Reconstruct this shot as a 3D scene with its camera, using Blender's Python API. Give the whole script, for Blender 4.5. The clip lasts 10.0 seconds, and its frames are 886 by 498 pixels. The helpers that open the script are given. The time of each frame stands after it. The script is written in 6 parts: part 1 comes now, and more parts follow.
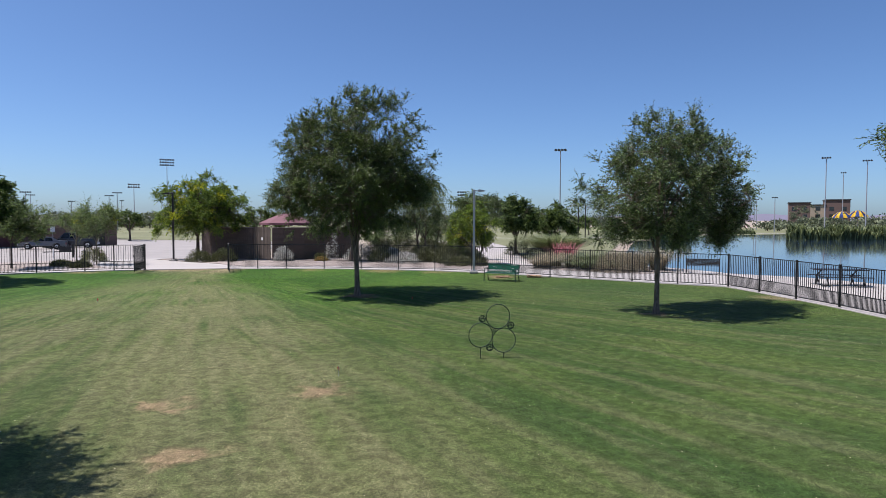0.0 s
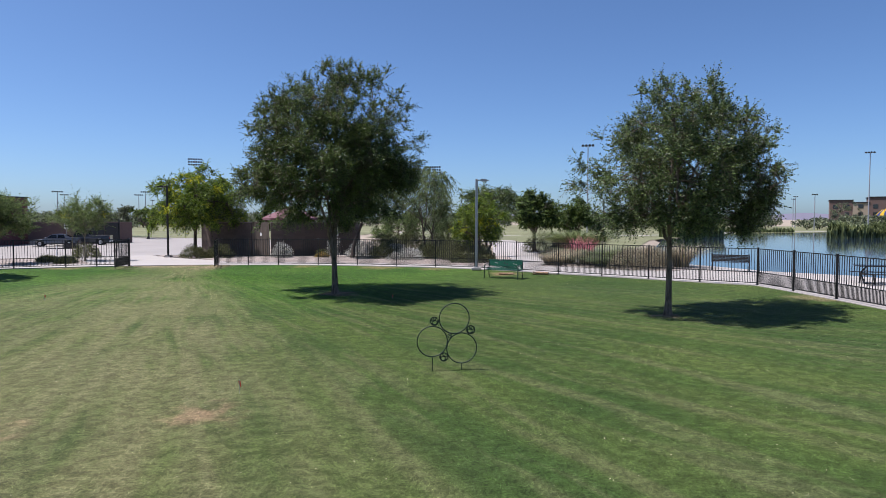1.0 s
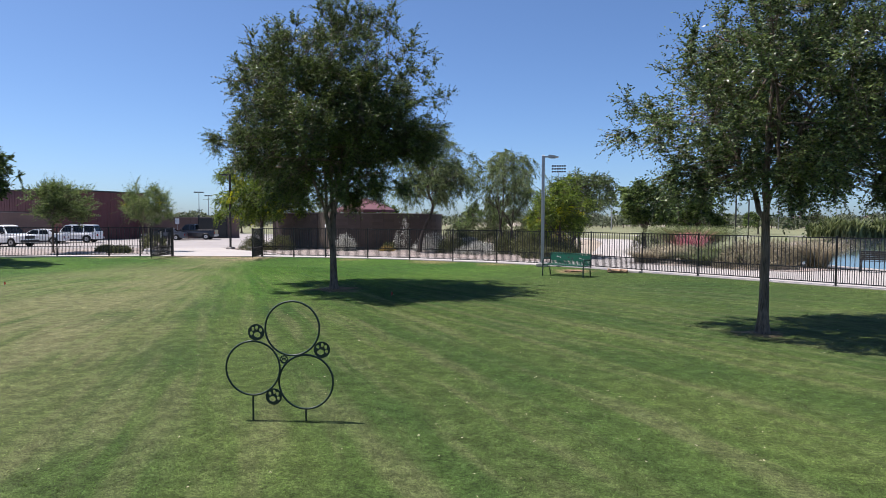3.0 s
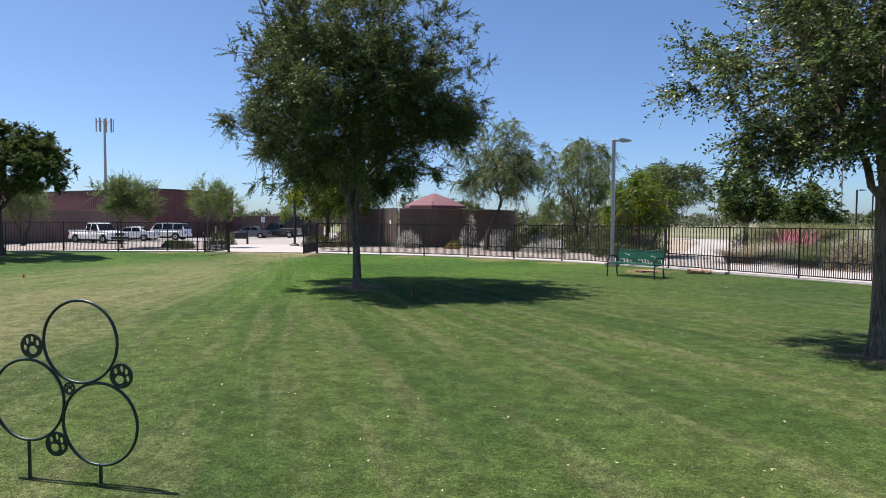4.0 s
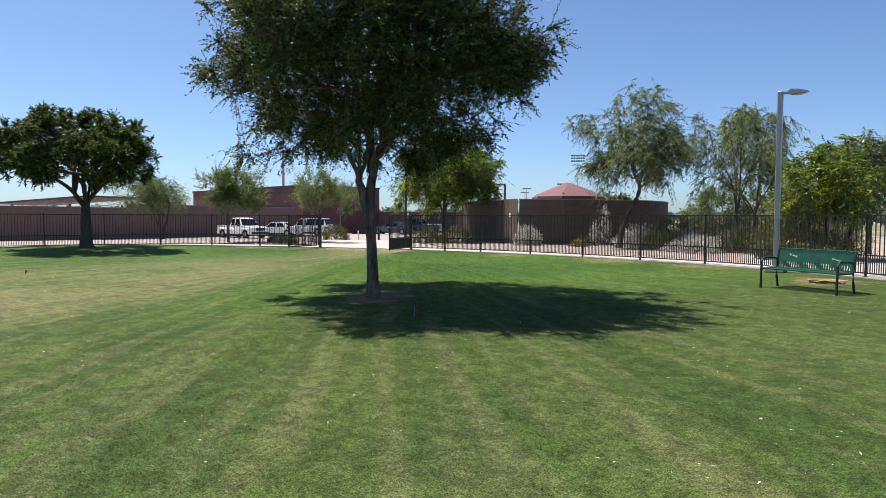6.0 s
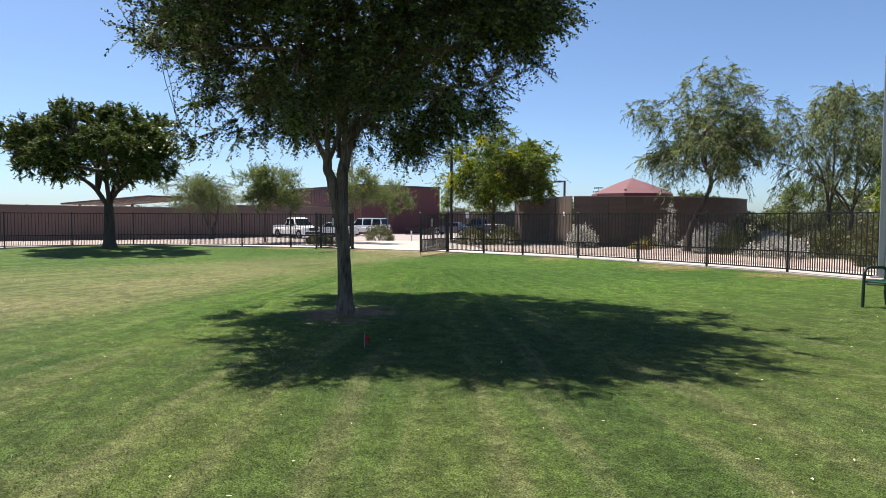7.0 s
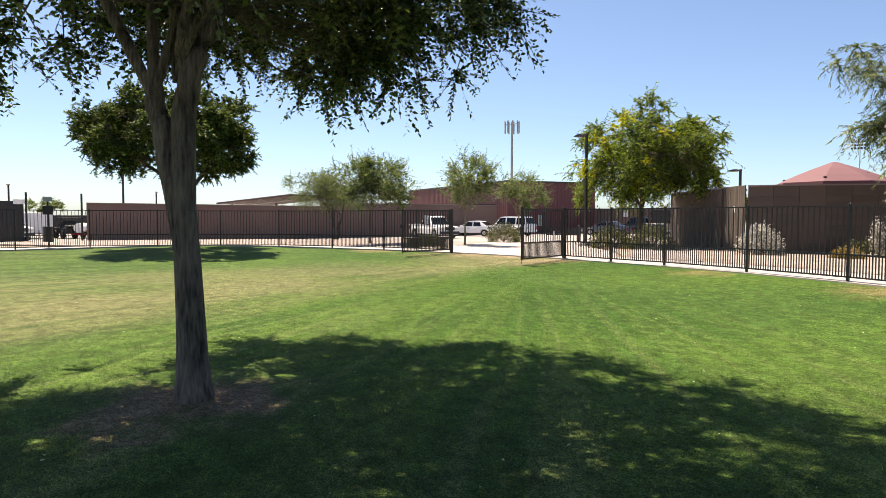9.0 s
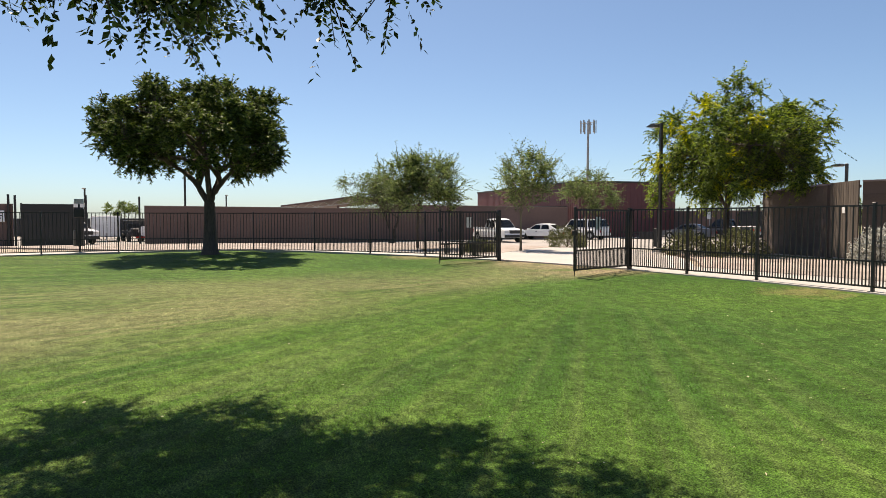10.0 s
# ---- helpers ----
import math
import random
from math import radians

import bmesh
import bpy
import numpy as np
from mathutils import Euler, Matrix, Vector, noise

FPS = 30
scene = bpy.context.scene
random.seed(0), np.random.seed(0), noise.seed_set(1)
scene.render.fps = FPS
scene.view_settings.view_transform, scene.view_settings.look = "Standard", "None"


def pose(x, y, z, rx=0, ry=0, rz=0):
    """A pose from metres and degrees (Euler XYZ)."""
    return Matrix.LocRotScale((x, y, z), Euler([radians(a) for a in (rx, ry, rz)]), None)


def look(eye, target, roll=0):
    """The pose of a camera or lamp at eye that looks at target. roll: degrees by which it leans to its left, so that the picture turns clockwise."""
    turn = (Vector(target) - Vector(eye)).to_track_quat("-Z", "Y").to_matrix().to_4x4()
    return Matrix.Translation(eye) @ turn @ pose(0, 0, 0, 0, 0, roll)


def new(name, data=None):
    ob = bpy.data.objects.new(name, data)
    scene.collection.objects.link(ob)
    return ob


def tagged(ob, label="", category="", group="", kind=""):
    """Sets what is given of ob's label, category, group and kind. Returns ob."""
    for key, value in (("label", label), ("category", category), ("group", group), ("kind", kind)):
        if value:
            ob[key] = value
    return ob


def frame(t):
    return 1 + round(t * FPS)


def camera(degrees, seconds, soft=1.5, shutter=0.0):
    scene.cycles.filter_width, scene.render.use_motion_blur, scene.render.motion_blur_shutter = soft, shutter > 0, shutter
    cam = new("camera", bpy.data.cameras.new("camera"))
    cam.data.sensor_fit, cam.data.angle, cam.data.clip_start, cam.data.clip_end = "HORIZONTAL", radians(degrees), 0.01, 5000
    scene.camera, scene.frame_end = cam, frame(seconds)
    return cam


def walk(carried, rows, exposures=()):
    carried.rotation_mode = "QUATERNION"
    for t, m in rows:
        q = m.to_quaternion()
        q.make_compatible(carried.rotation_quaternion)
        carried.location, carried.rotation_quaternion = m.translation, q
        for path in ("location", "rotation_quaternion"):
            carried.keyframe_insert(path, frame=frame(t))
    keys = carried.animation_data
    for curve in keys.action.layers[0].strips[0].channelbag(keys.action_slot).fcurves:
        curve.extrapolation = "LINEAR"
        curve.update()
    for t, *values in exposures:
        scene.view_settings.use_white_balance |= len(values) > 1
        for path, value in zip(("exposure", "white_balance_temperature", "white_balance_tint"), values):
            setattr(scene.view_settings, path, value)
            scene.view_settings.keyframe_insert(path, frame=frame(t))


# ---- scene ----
cam = camera(68.7, 10.0, soft=0.85)
PATH = [
    (0, (0.55, -1.219, 3.071), (0.493, 0.778, 2.978), 0.2),
    (1, (2.1, 1.749, 2.676), (1.947, 3.741, 2.582), 0.1),
    (2, (3.565, 4.66, 2.284), (3.255, 6.634, 2.197), 0.3),
    (2.7, (4.401, 6.771, 2.058), (3.934, 8.713, 1.969), 0.3),
    (4, (5.418, 10.678, 1.665), (4.599, 12.5, 1.577), 0.3),
    (5, (5.604, 13.76, 1.526), (4.536, 15.449, 1.43), 0.2),
    (5.5, (5.453, 15.183, 1.453), (4.282, 16.802, 1.356), 0.2),
    (7, (4.4, 19.595, 1.339), (2.977, 20.997, 1.243), 0.2),
    (7.5, (3.809, 20.977, 1.318), (2.3, 22.286, 1.222), 0.2),
    (8.5, (2.299, 23.628, 1.247), (0.633, 24.73, 1.151), 0.2),
    (9, (1.405, 24.743, 1.257), (-0.326, 25.739, 1.158), 0.1),
    (9.5, (0.431, 25.815, 1.271), (-1.353, 26.713, 1.174), 0.1),
    (10, (-0.637, 26.958, 1.247), (-2.473, 27.746, 1.156), -0.0),
]
walk(cam, [(t, look(eye, target, roll)) for t, eye, target, roll in PATH],
     [(0, 0.58, 6200, 18), (2.5, 0.70, 6300, 18), (4, 0.83, 6600, 16), (5.5, 0.87, 6800, 15), (7.5, 1.10, 7350, 16), (9, 1.30, 8150, 18), (10, 0.92, 8000, 14)])

# ---- world, sun, exposure ----
SUN_EL, SUN_AZ = 65.0, -90.0
world = bpy.data.worlds.new("world")
scene.world = world
world.use_nodes = True
wt = world.node_tree
sky = wt.nodes.new("ShaderNodeTexSky")
sky.sky_type = "NISHITA"
sky.sun_disc = False
sky.sun_elevation, sky.sun_rotation = radians(SUN_EL), radians(SUN_AZ)
sky.altitude, sky.air_density, sky.dust_density, sky.ozone_density = 350.0, 0.75, 1.1, 5.6
tone = wt.nodes.new("ShaderNodeMix")
tone.data_type, tone.blend_type = "RGBA", "MULTIPLY"
tone.inputs[0].default_value, tone.inputs[7].default_value = 1.0, (0.865, 1.01, 1.065, 1)
wt.links.new(sky.outputs[0], tone.inputs[6])
wt.links.new(tone.outputs[2], wt.nodes["Background"].inputs[0])
wt.nodes["Background"].inputs[1].default_value = 0.083
sun_data = bpy.data.lights.new("sun", "SUN")
sun_data.energy, sun_data.angle, sun_data.color = 5.0, radians(0.53), (1.0, 0.955, 0.89)
sun = new("sun", sun_data)
sun.matrix_world = look((-46.6, -5.5, 100), (0, 0, 0))

# ---- materials ----
def material(name, base, rough=0.8, metal=0.0, spread=0.25, scale=6.0, fine=60.0, bump=0.15, tint=None, island=0.0,
             obj=0.0, spec=0.5, coat=0.0, coords="Object", bump_dist=0.02, stretch=1.0):
    """A surface with colour that varies at two scales, and fine relief."""
    m = bpy.data.materials.new(name)
    m.use_nodes = True
    nt, nodes = m.node_tree, m.node_tree.nodes
    bsdf = nodes["Principled BSDF"]
    bsdf.inputs["Roughness"].default_value, bsdf.inputs["Metallic"].default_value = rough, metal
    bsdf.inputs["Specular IOR Level"].default_value, bsdf.inputs["Coat Weight"].default_value = spec, coat
    co = nodes.new("ShaderNodeTexCoord")
    big, small = nodes.new("ShaderNodeTexNoise"), nodes.new("ShaderNodeTexNoise")
    along = nodes.new("ShaderNodeMapping")
    along.inputs["Scale"].default_value = (1, 1, stretch)
    nt.links.new(co.outputs[coords], along.inputs["Vector"])
    for n, s, d in ((big, scale, 4), (small, fine, 3)):
        n.inputs["Scale"].default_value, n.inputs["Detail"].default_value = s, d
        nt.links.new(along.outputs[0], n.inputs["Vector"])
    ramp = nodes.new("ShaderNodeValToRGB")
    dark = [c * (1 - spread) for c in base]
    light = [min(1, c * (1 + spread)) for c in (tint or base)]
    ramp.color_ramp.elements[0].color, ramp.color_ramp.elements[1].color = (*dark, 1), (*light, 1)
    ramp.color_ramp.elements[0].position, ramp.color_ramp.elements[1].position = 0.3, 0.7
    mix = nodes.new("ShaderNodeMath")
    mix.operation = "MULTIPLY_ADD"
    nt.links.new(small.outputs[0], mix.inputs[0])
    mix.inputs[1].default_value = 0.45
    add = nodes.new("ShaderNodeMath")
    add.operation = "MULTIPLY_ADD"
    nt.links.new(big.outputs[0], add.inputs[0])
    add.inputs[1].default_value, add.inputs[2].default_value = 0.55, 0.0
    nt.links.new(add.outputs[0], mix.inputs[2])
    fac = mix.outputs[0]
    for amount, kind in ((island, "ShaderNodeNewGeometry"), (obj, "ShaderNodeObjectInfo")):
        if amount:
            src = nodes.new(kind)
            rnd = nodes.new("ShaderNodeMath")
            rnd.operation = "MULTIPLY_ADD"
            nt.links.new(src.outputs["Random Per Island" if island and kind.endswith("Geometry") else "Random"], rnd.inputs[0])
            rnd.inputs[1].default_value = amount
            off = nodes.new("ShaderNodeMath")
            off.operation = "SUBTRACT"
            nt.links.new(fac, off.inputs[0])
            off.inputs[1].default_value = amount / 2
            nt.links.new(off.outputs[0], rnd.inputs[2])
            fac = rnd.outputs[0]
    nt.links.new(fac, ramp.inputs[0])
    nt.links.new(ramp.outputs[0], bsdf.inputs["Base Color"])
    if bump:
        b = nodes.new("ShaderNodeBump")
        b.inputs["Strength"].default_value, b.inputs["Distance"].default_value = bump, bump_dist
        nt.links.new(small.outputs[0], b.inputs["Height"])
        nt.links.new(b.outputs[0], bsdf.inputs["Normal"])
    return m


def leaf_material(name, base, tint, through_light=0.3, rough=0.45, gloss=0.25):
    """Foliage: each leaf its own shade, with some light passing through."""
    m = material(name, base, rough, 0, 0.35, 0.8, 25, 0, tint, island=0.9, spec=gloss)
    nt, nodes = m.node_tree, m.node_tree.nodes
    bsdf, out = nodes["Principled BSDF"], nodes["Material Output"]
    tr = nodes.new("ShaderNodeBsdfTranslucent")
    ramp = next(n for n in nodes if n.type == "VALTORGB")
    hsv = nodes.new("ShaderNodeHueSaturation")
    hsv.inputs["Hue"].default_value, hsv.inputs["Saturation"].default_value, hsv.inputs["Value"].default_value = 0.485, 1.1, 1.5
    nt.links.new(ramp.outputs[0], hsv.inputs["Color"])
    nt.links.new(hsv.outputs[0], tr.inputs[0])
    mix = nodes.new("ShaderNodeMixShader")
    mix.inputs[0].default_value = through_light
    nt.links.new(bsdf.outputs[0], mix.inputs[1])
    nt.links.new(tr.outputs[0], mix.inputs[2])
    nt.links.new(mix.outputs[0], out.inputs["Surface"])
    return m


def lawn_material(name="turf", lit_through=0.0):
    """Mown turf: green with mower bands, paler dry streaks and a worn track that runs in from the gate."""
    m = bpy.data.materials.new(name)
    m.use_nodes = True
    nt, nodes = m.node_tree, m.node_tree.nodes
    bsdf = nodes["Principled BSDF"]
    bsdf.inputs["Roughness"].default_value, bsdf.inputs["Specular IOR Level"].default_value = 0.8, 0.08
    co = nodes.new("ShaderNodeTexCoord")

    def noise_at(scale, detail=4, distort=0.0, vec=None):
        n = nodes.new("ShaderNodeTexNoise")
        n.inputs["Scale"].default_value, n.inputs["Detail"].default_value, n.inputs["Distortion"].default_value = scale, detail, distort
        nt.links.new(vec or co.outputs["Object"], n.inputs["Vector"])
        return n.outputs[0]

    def calc(op, a, b=None, c=None):
        n = nodes.new("ShaderNodeMath")
        n.operation = op
        for i, v in enumerate((a, b, c)):
            if v is None:
                continue
            if isinstance(v, (int, float)):
                n.inputs[i].default_value = v
            else:
                nt.links.new(v, n.inputs[i])
        return n.outputs[0]

    def span(v, lo, hi, a=0.0, b=1.0):
        n = nodes.new("ShaderNodeMapRange")
        n.interpolation_type = "SMOOTHSTEP"
        nt.links.new(v, n.inputs[0])
        for i, k in enumerate((lo, hi, a, b)):
            n.inputs[i + 1].default_value = k
        return n.outputs[0]

    def blend(fac, a, b):
        n = nodes.new("ShaderNodeMix")
        n.data_type = "RGBA"
        nt.links.new(fac, n.inputs[0])
        for i, v in ((6, a), (7, b)):
            if isinstance(v, tuple):
                n.inputs[i].default_value = (*v, 1)
            else:
                nt.links.new(v, n.inputs[i])
        return n.outputs[2]

    sep = nodes.new("ShaderNodeSeparateXYZ")
    nt.links.new(co.outputs["Object"], sep.inputs[0])
    x, y = sep.outputs[0], sep.outputs[1]
    wander = calc("MULTIPLY_ADD", noise_at(0.08, 2), 2.4, -1.2)
    # mowing passes fan out from the gate
    turn = calc("ARCTAN2", calc("ADD", x, 15.8), calc("SUBTRACT", 38.6, y))
    across = calc("ADD", calc("MULTIPLY", turn, 25.0), calc("MULTIPLY", wander, 0.45))
    bands = calc("SINE", calc("MULTIPLY", across, 3.1))
    run = calc("SQRT", calc("ADD", calc("POWER", calc("ADD", x, 15.8), 2.0), calc("POWER", calc("SUBTRACT", 38.6, y), 2.0)))
    open_lawn = calc("MULTIPLY", span(run, 5.0, 17.0), span(turn, 0.75, 1.25, 1.0, 0.25))
    bands = calc("MULTIPLY", span(bands, -0.45, 0.45), open_lawn)
    streak_vec = nodes.new("ShaderNodeCombineXYZ")
    nt.links.new(calc("MULTIPLY", across, 1.0), streak_vec.inputs[0])
    nt.links.new(calc("MULTIPLY", y, 0.10), streak_vec.inputs[1])
    streaks = noise_at(2.7, 6, 0.25, streak_vec.outputs[0])
    patches = noise_at(0.22, 5, 0.4)
    grain = noise_at(85, 4)
    tuft = noise_at(9, 4)
    col = blend(span(patches, 0.32, 0.68), (0.038, 0.077, 0.0165), (0.063, 0.106, 0.0215))
    col = blend(calc("MULTIPLY", bands, 0.30), col, (0.096, 0.133, 0.032))
    col = blend(calc("MULTIPLY", calc("MULTIPLY", span(streaks, 0.46, 0.66), 0.36), calc("MULTIPLY_ADD", open_lawn, 0.8, 0.2)), col, (0.160, 0.165, 0.070))
    # drier, greyer turf in the south of the yard, lusher towards the gate
    lush = span(calc("ADD", calc("MULTIPLY_ADD", x, -3.0, y), calc("MULTIPLY_ADD", noise_at(0.12, 3), 8.0, -4.0)), 20.0, 42.0)
    lush = calc("MULTIPLY", lush, span(y, 15.0, 27.0))
    hue = nodes.new("ShaderNodeMix")
    hue.data_type, hue.blend_type = "RGBA", "MULTIPLY"
    hue.inputs[0].default_value = 1.0
    nt.links.new(col, hue.inputs[6])
    nt.links.new(blend(lush, (1.08, 0.99, 1.22), (1.03, 1.24, 1.02)), hue.inputs[7])
    col = hue.outputs[2]
    # worn track from the gate towards the open lawn
    far = calc("SUBTRACT", 37.0, y)
    drift = calc("MULTIPLY_ADD", noise_at(0.2, 3), 3.0, -1.5)
    lanes = []
    for nx, ny, grow in ((0.912, 0.41, 0.075), (0.985, 0.173, 0.10)):
        lane = calc("ADD", calc("MULTIPLY", calc("ADD", x, 15.6), nx), calc("MULTIPLY", calc("SUBTRACT", y, 37.0), ny))
        lane = calc("ADD", lane, drift)
        lanes.append(span(calc("DIVIDE", calc("ABSOLUTE", lane), calc("MULTIPLY_ADD", far, grow, 1.8)), 0.2, 1.3, 1.0, 0.0))
    lane = calc("MAXIMUM", lanes[0], calc("MULTIPLY", lanes[1], 0.75))
    worn = calc("MULTIPLY", lane, span(calc("ADD", calc("MULTIPLY", streaks, 0.6), calc("MULTIPLY", noise_at(0.30, 5, 0.3), 0.6)), 0.40, 0.64, 0.16, 1.0))
    worn = calc("MULTIPLY", worn, span(far, 12.0, 28.0, 1.0, 0.85))
    col = blend(calc("MULTIPLY", worn, 0.66), col, (0.212, 0.194, 0.100))
    bare = calc("MULTIPLY", span(calc("SUBTRACT", far, calc("MULTIPLY", calc("ABSOLUTE", calc("ADD", x, 15.6)), 0.35)), -0.5, 2.6, 1.0, 0.0), span(noise_at(0.8, 5), 0.30, 0.55))
    bare = calc("MULTIPLY", bare, span(calc("ABSOLUTE", calc("ADD", x, 15.6)), 2.0, 3.6, 1.0, 0.0))
    col = blend(calc("MULTIPLY", bare, 0.85), col, (0.315, 0.235, 0.155))
    # dry fringe and bare earth, by their own soft rings
    for px, py, r0, r1, tone, most in TURF_RINGS:
        dx, dy = calc("SUBTRACT", x, px), calc("SUBTRACT", y, py)
        dist = calc("SQRT", calc("ADD", calc("MULTIPLY", dx, dx), calc("MULTIPLY", dy, dy)))
        dist = calc("ADD", dist, calc("MULTIPLY_ADD", noise_at(1.9, 5, 0.5), 1.9, -0.95))
        col = blend(span(dist, r0, r1, most, 0.0), col, tone)
    col = blend(span(tuft, 0.35, 0.75, 0.0, 0.28), col, (0.025, 0.053, 0.007))
    hsv = nodes.new("ShaderNodeHueSaturation")
    nt.links.new(col, hsv.inputs["Color"])
    mottle = calc("MULTIPLY", span(noise_at(24, 4), 0.3, 0.7, 0.66, 1.34), span(noise_at(5.5, 5), 0.32, 0.68, 0.76, 1.24))
    lift = 1.8 if lit_through else 0.86
    nt.links.new(calc("MULTIPLY", span(grain, 0.3, 0.7, 0.3 * lift, 1.72 * lift), mottle), hsv.inputs["Value"])
    nt.links.new(hsv.outputs[0], bsdf.inputs["Base Color"])
    if lit_through:
        tr, mixer = nodes.new("ShaderNodeBsdfTranslucent"), nodes.new("ShaderNodeMixShader")
        nt.links.new(hsv.outputs[0], tr.inputs[0])
        mixer.inputs[0].default_value = lit_through
        nt.links.new(bsdf.outputs[0], mixer.inputs[1])
        nt.links.new(tr.outputs[0], mixer.inputs[2])
        nt.links.new(mixer.outputs[0], nodes["Material Output"].inputs["Surface"])
        return m
    b = nodes.new("ShaderNodeBump")
    b.inputs["Strength"].default_value, b.inputs["Distance"].default_value = 0.8, 0.03
    nt.links.new(calc("ADD", grain, tuft), b.inputs["Height"])
    nt.links.new(b.outputs[0], bsdf.inputs["Normal"])
    return m


TURF_RINGS = [(-3.70, 25.4, 0.25, 0.9, (0.215, 0.142, 0.098), 0.9), (7.12, 20.89, 0.15, 0.5, (0.25, 0.18, 0.11), 0.8),
              (-4.0, 37.0, 0.3, 1.7, (0.27, 0.20, 0.10), 0.6), (2.6, 33.6, 0.2, 1.1, (0.26, 0.18, 0.10), 0.7),
              (-20.6, 34.6, 0.2, 1.4, (0.30, 0.23, 0.13), 0.6), (13.0, 24.6, 0.2, 1.3, (0.27, 0.21, 0.12), 0.6),
              (-8.4, 37.2, 0.1, 1.0, (0.27, 0.20, 0.10), 0.5), (-1.0, 36.2, 0.1, 1.2, (0.27, 0.20, 0.10), 0.55),
              (-3.2, 7.3, 0.0, 0.6, (0.31, 0.215, 0.13), 0.75), (-2.0, 10.6, 0.0, 0.7, (0.31, 0.215, 0.13), 0.8), (-4.6, 9.5, 0.0, 0.6, (0.31, 0.215, 0.13), 0.7)]
TURF = lawn_material()
TURF_BLADE = lawn_material("turf_blade", 0.5)
GRAVEL = material("granite_gravel", (0.252, 0.205, 0.178), 0.95, 0, 0.35, 0.7, 45, 0.6, (0.30, 0.255, 0.226))
EARTH = material("dry_earth", (0.25, 0.205, 0.155), 0.95, 0, 0.3, 0.05, 2.0, 0.2, (0.28, 0.235, 0.18))
CONCRETE = material("pale_concrete", (0.335, 0.312, 0.292), 0.9, 0, 0.12, 0.6, 40, 0.2)
LOT = material("sunlit_parking_concrete", (0.262, 0.242, 0.225), 0.9, 0, 0.14, 0.3, 30, 0.15)
FIELD = material("distant_turf", (0.115, 0.130, 0.052), 0.9, 0, 0.3, 0.05, 1.5, 0, (0.16, 0.16, 0.08))
BLACK = material("black_powder_coat", (0.009, 0.009, 0.010), 0.42, 0.0, 0.25, 3, 60, 0.05)
GREEN_COAT = material("green_plastic_coating", (0.005, 0.062, 0.036), 0.34, 0, 0.15, 4, 90, 0.08)
DARK_GREEN = material("dark_green_coating", (0.008, 0.026, 0.018), 0.4, 0, 0.2, 4, 90, 0.05)
STEEL = material("galvanised_steel", (0.33, 0.34, 0.36), 0.42, 0.7, 0.12, 3, 70, 0.05)
POLE = material("weathered_pole", (0.30, 0.31, 0.33), 0.6, 0.2, 0.1, 1, 20, 0)
BRONZE = material("dark_bronze_pole", (0.035, 0.032, 0.030), 0.45, 0.3, 0.2, 3, 60, 0)
BLOCK = material("brown_concrete_block", (0.088, 0.066, 0.057), 0.92, 0, 0.16, 0.8, 35, 0.4, obj=0.25)
BLOCK_FAR = material("brown_painted_block", (0.138, 0.090, 0.078), 0.92, 0, 0.14, 0.25, 8, 0.2)
CAP = material("grey_wall_cap", (0.20, 0.16, 0.15), 0.9, 0, 0.1, 1, 30, 0.1)
WOODGATE = material("weathered_brown_slats", (0.088, 0.069, 0.055), 0.85, 0, 0.3, 1.2, 30, 0.2, obj=0.3)
RED_SIDING = material("maroon_metal_siding", (0.115, 0.036, 0.038), 0.6, 0, 0.1, 0.3, 12, 0)
RED_ROOF = material("faded_red_canopy", (0.135, 0.058, 0.068), 0.8, 0, 0.12, 0.6, 40, 0.1)
DARK_METAL = material("dark_sheet_metal", (0.022, 0.020, 0.021), 0.6, 0, 0.2, 0.6, 20, 0.05)
BROWN_METAL = material("rust_brown_steel", (0.10, 0.05, 0.042), 0.6, 0.1, 0.2, 1, 20, 0)
WHITE = material("white_paint", (0.78, 0.78, 0.77), 0.35, 0, 0.04, 1, 40, 0, coat=0.3)
WHITE_TRIM = material("white_sheet", (0.75, 0.75, 0.74), 0.7, 0, 0.05, 2, 30, 0)
CHAR = material("charcoal_car_paint", (0.030, 0.033, 0.040), 0.3, 0.3, 0.1, 1, 40, 0, coat=0.6)
SILVER = material("grey_car_paint", (0.11, 0.115, 0.13), 0.3, 0.5, 0.1, 1, 40, 0, coat=0.6)
CARGLASS = material("tinted_car_glass", (0.015, 0.018, 0.020), 0.06, 0, 0.1, 1, 40, 0, spec=0.8)
TYRE = material("tyre_rubber", (0.018, 0.018, 0.018), 0.85, 0, 0.2, 6, 60, 0.1)
RIM = material("alloy_rim", (0.45, 0.45, 0.46), 0.35, 0.8, 0.1, 5, 40, 0)
TRIM = material("black_plastic_trim", (0.025, 0.025, 0.026), 0.6, 0, 0.2, 5, 60, 0)
RED_LAMP = material("red_lamp_lens", (0.30, 0.010, 0.012), 0.2, 0, 0.1, 5, 60, 0)
CLEAR_LAMP = material("clear_lamp_lens", (0.62, 0.63, 0.65), 0.15, 0.2, 0.08, 5, 60, 0)
BARK = material("grey_furrowed_bark", (0.066, 0.048, 0.036), 0.95, 0, 0.85, 12, 46, 1.0, (0.155, 0.118, 0.090), bump_dist=0.06, stretch=0.17)
BARK_DARK = material("dark_bark", (0.085, 0.065, 0.052), 0.95, 0, 0.5, 5, 30, 0.9, bump_dist=0.05, stretch=0.22)
BARK_PALE = material("pale_green_bark", (0.16, 0.14, 0.09), 0.9, 0, 0.3, 4, 30, 0.4)
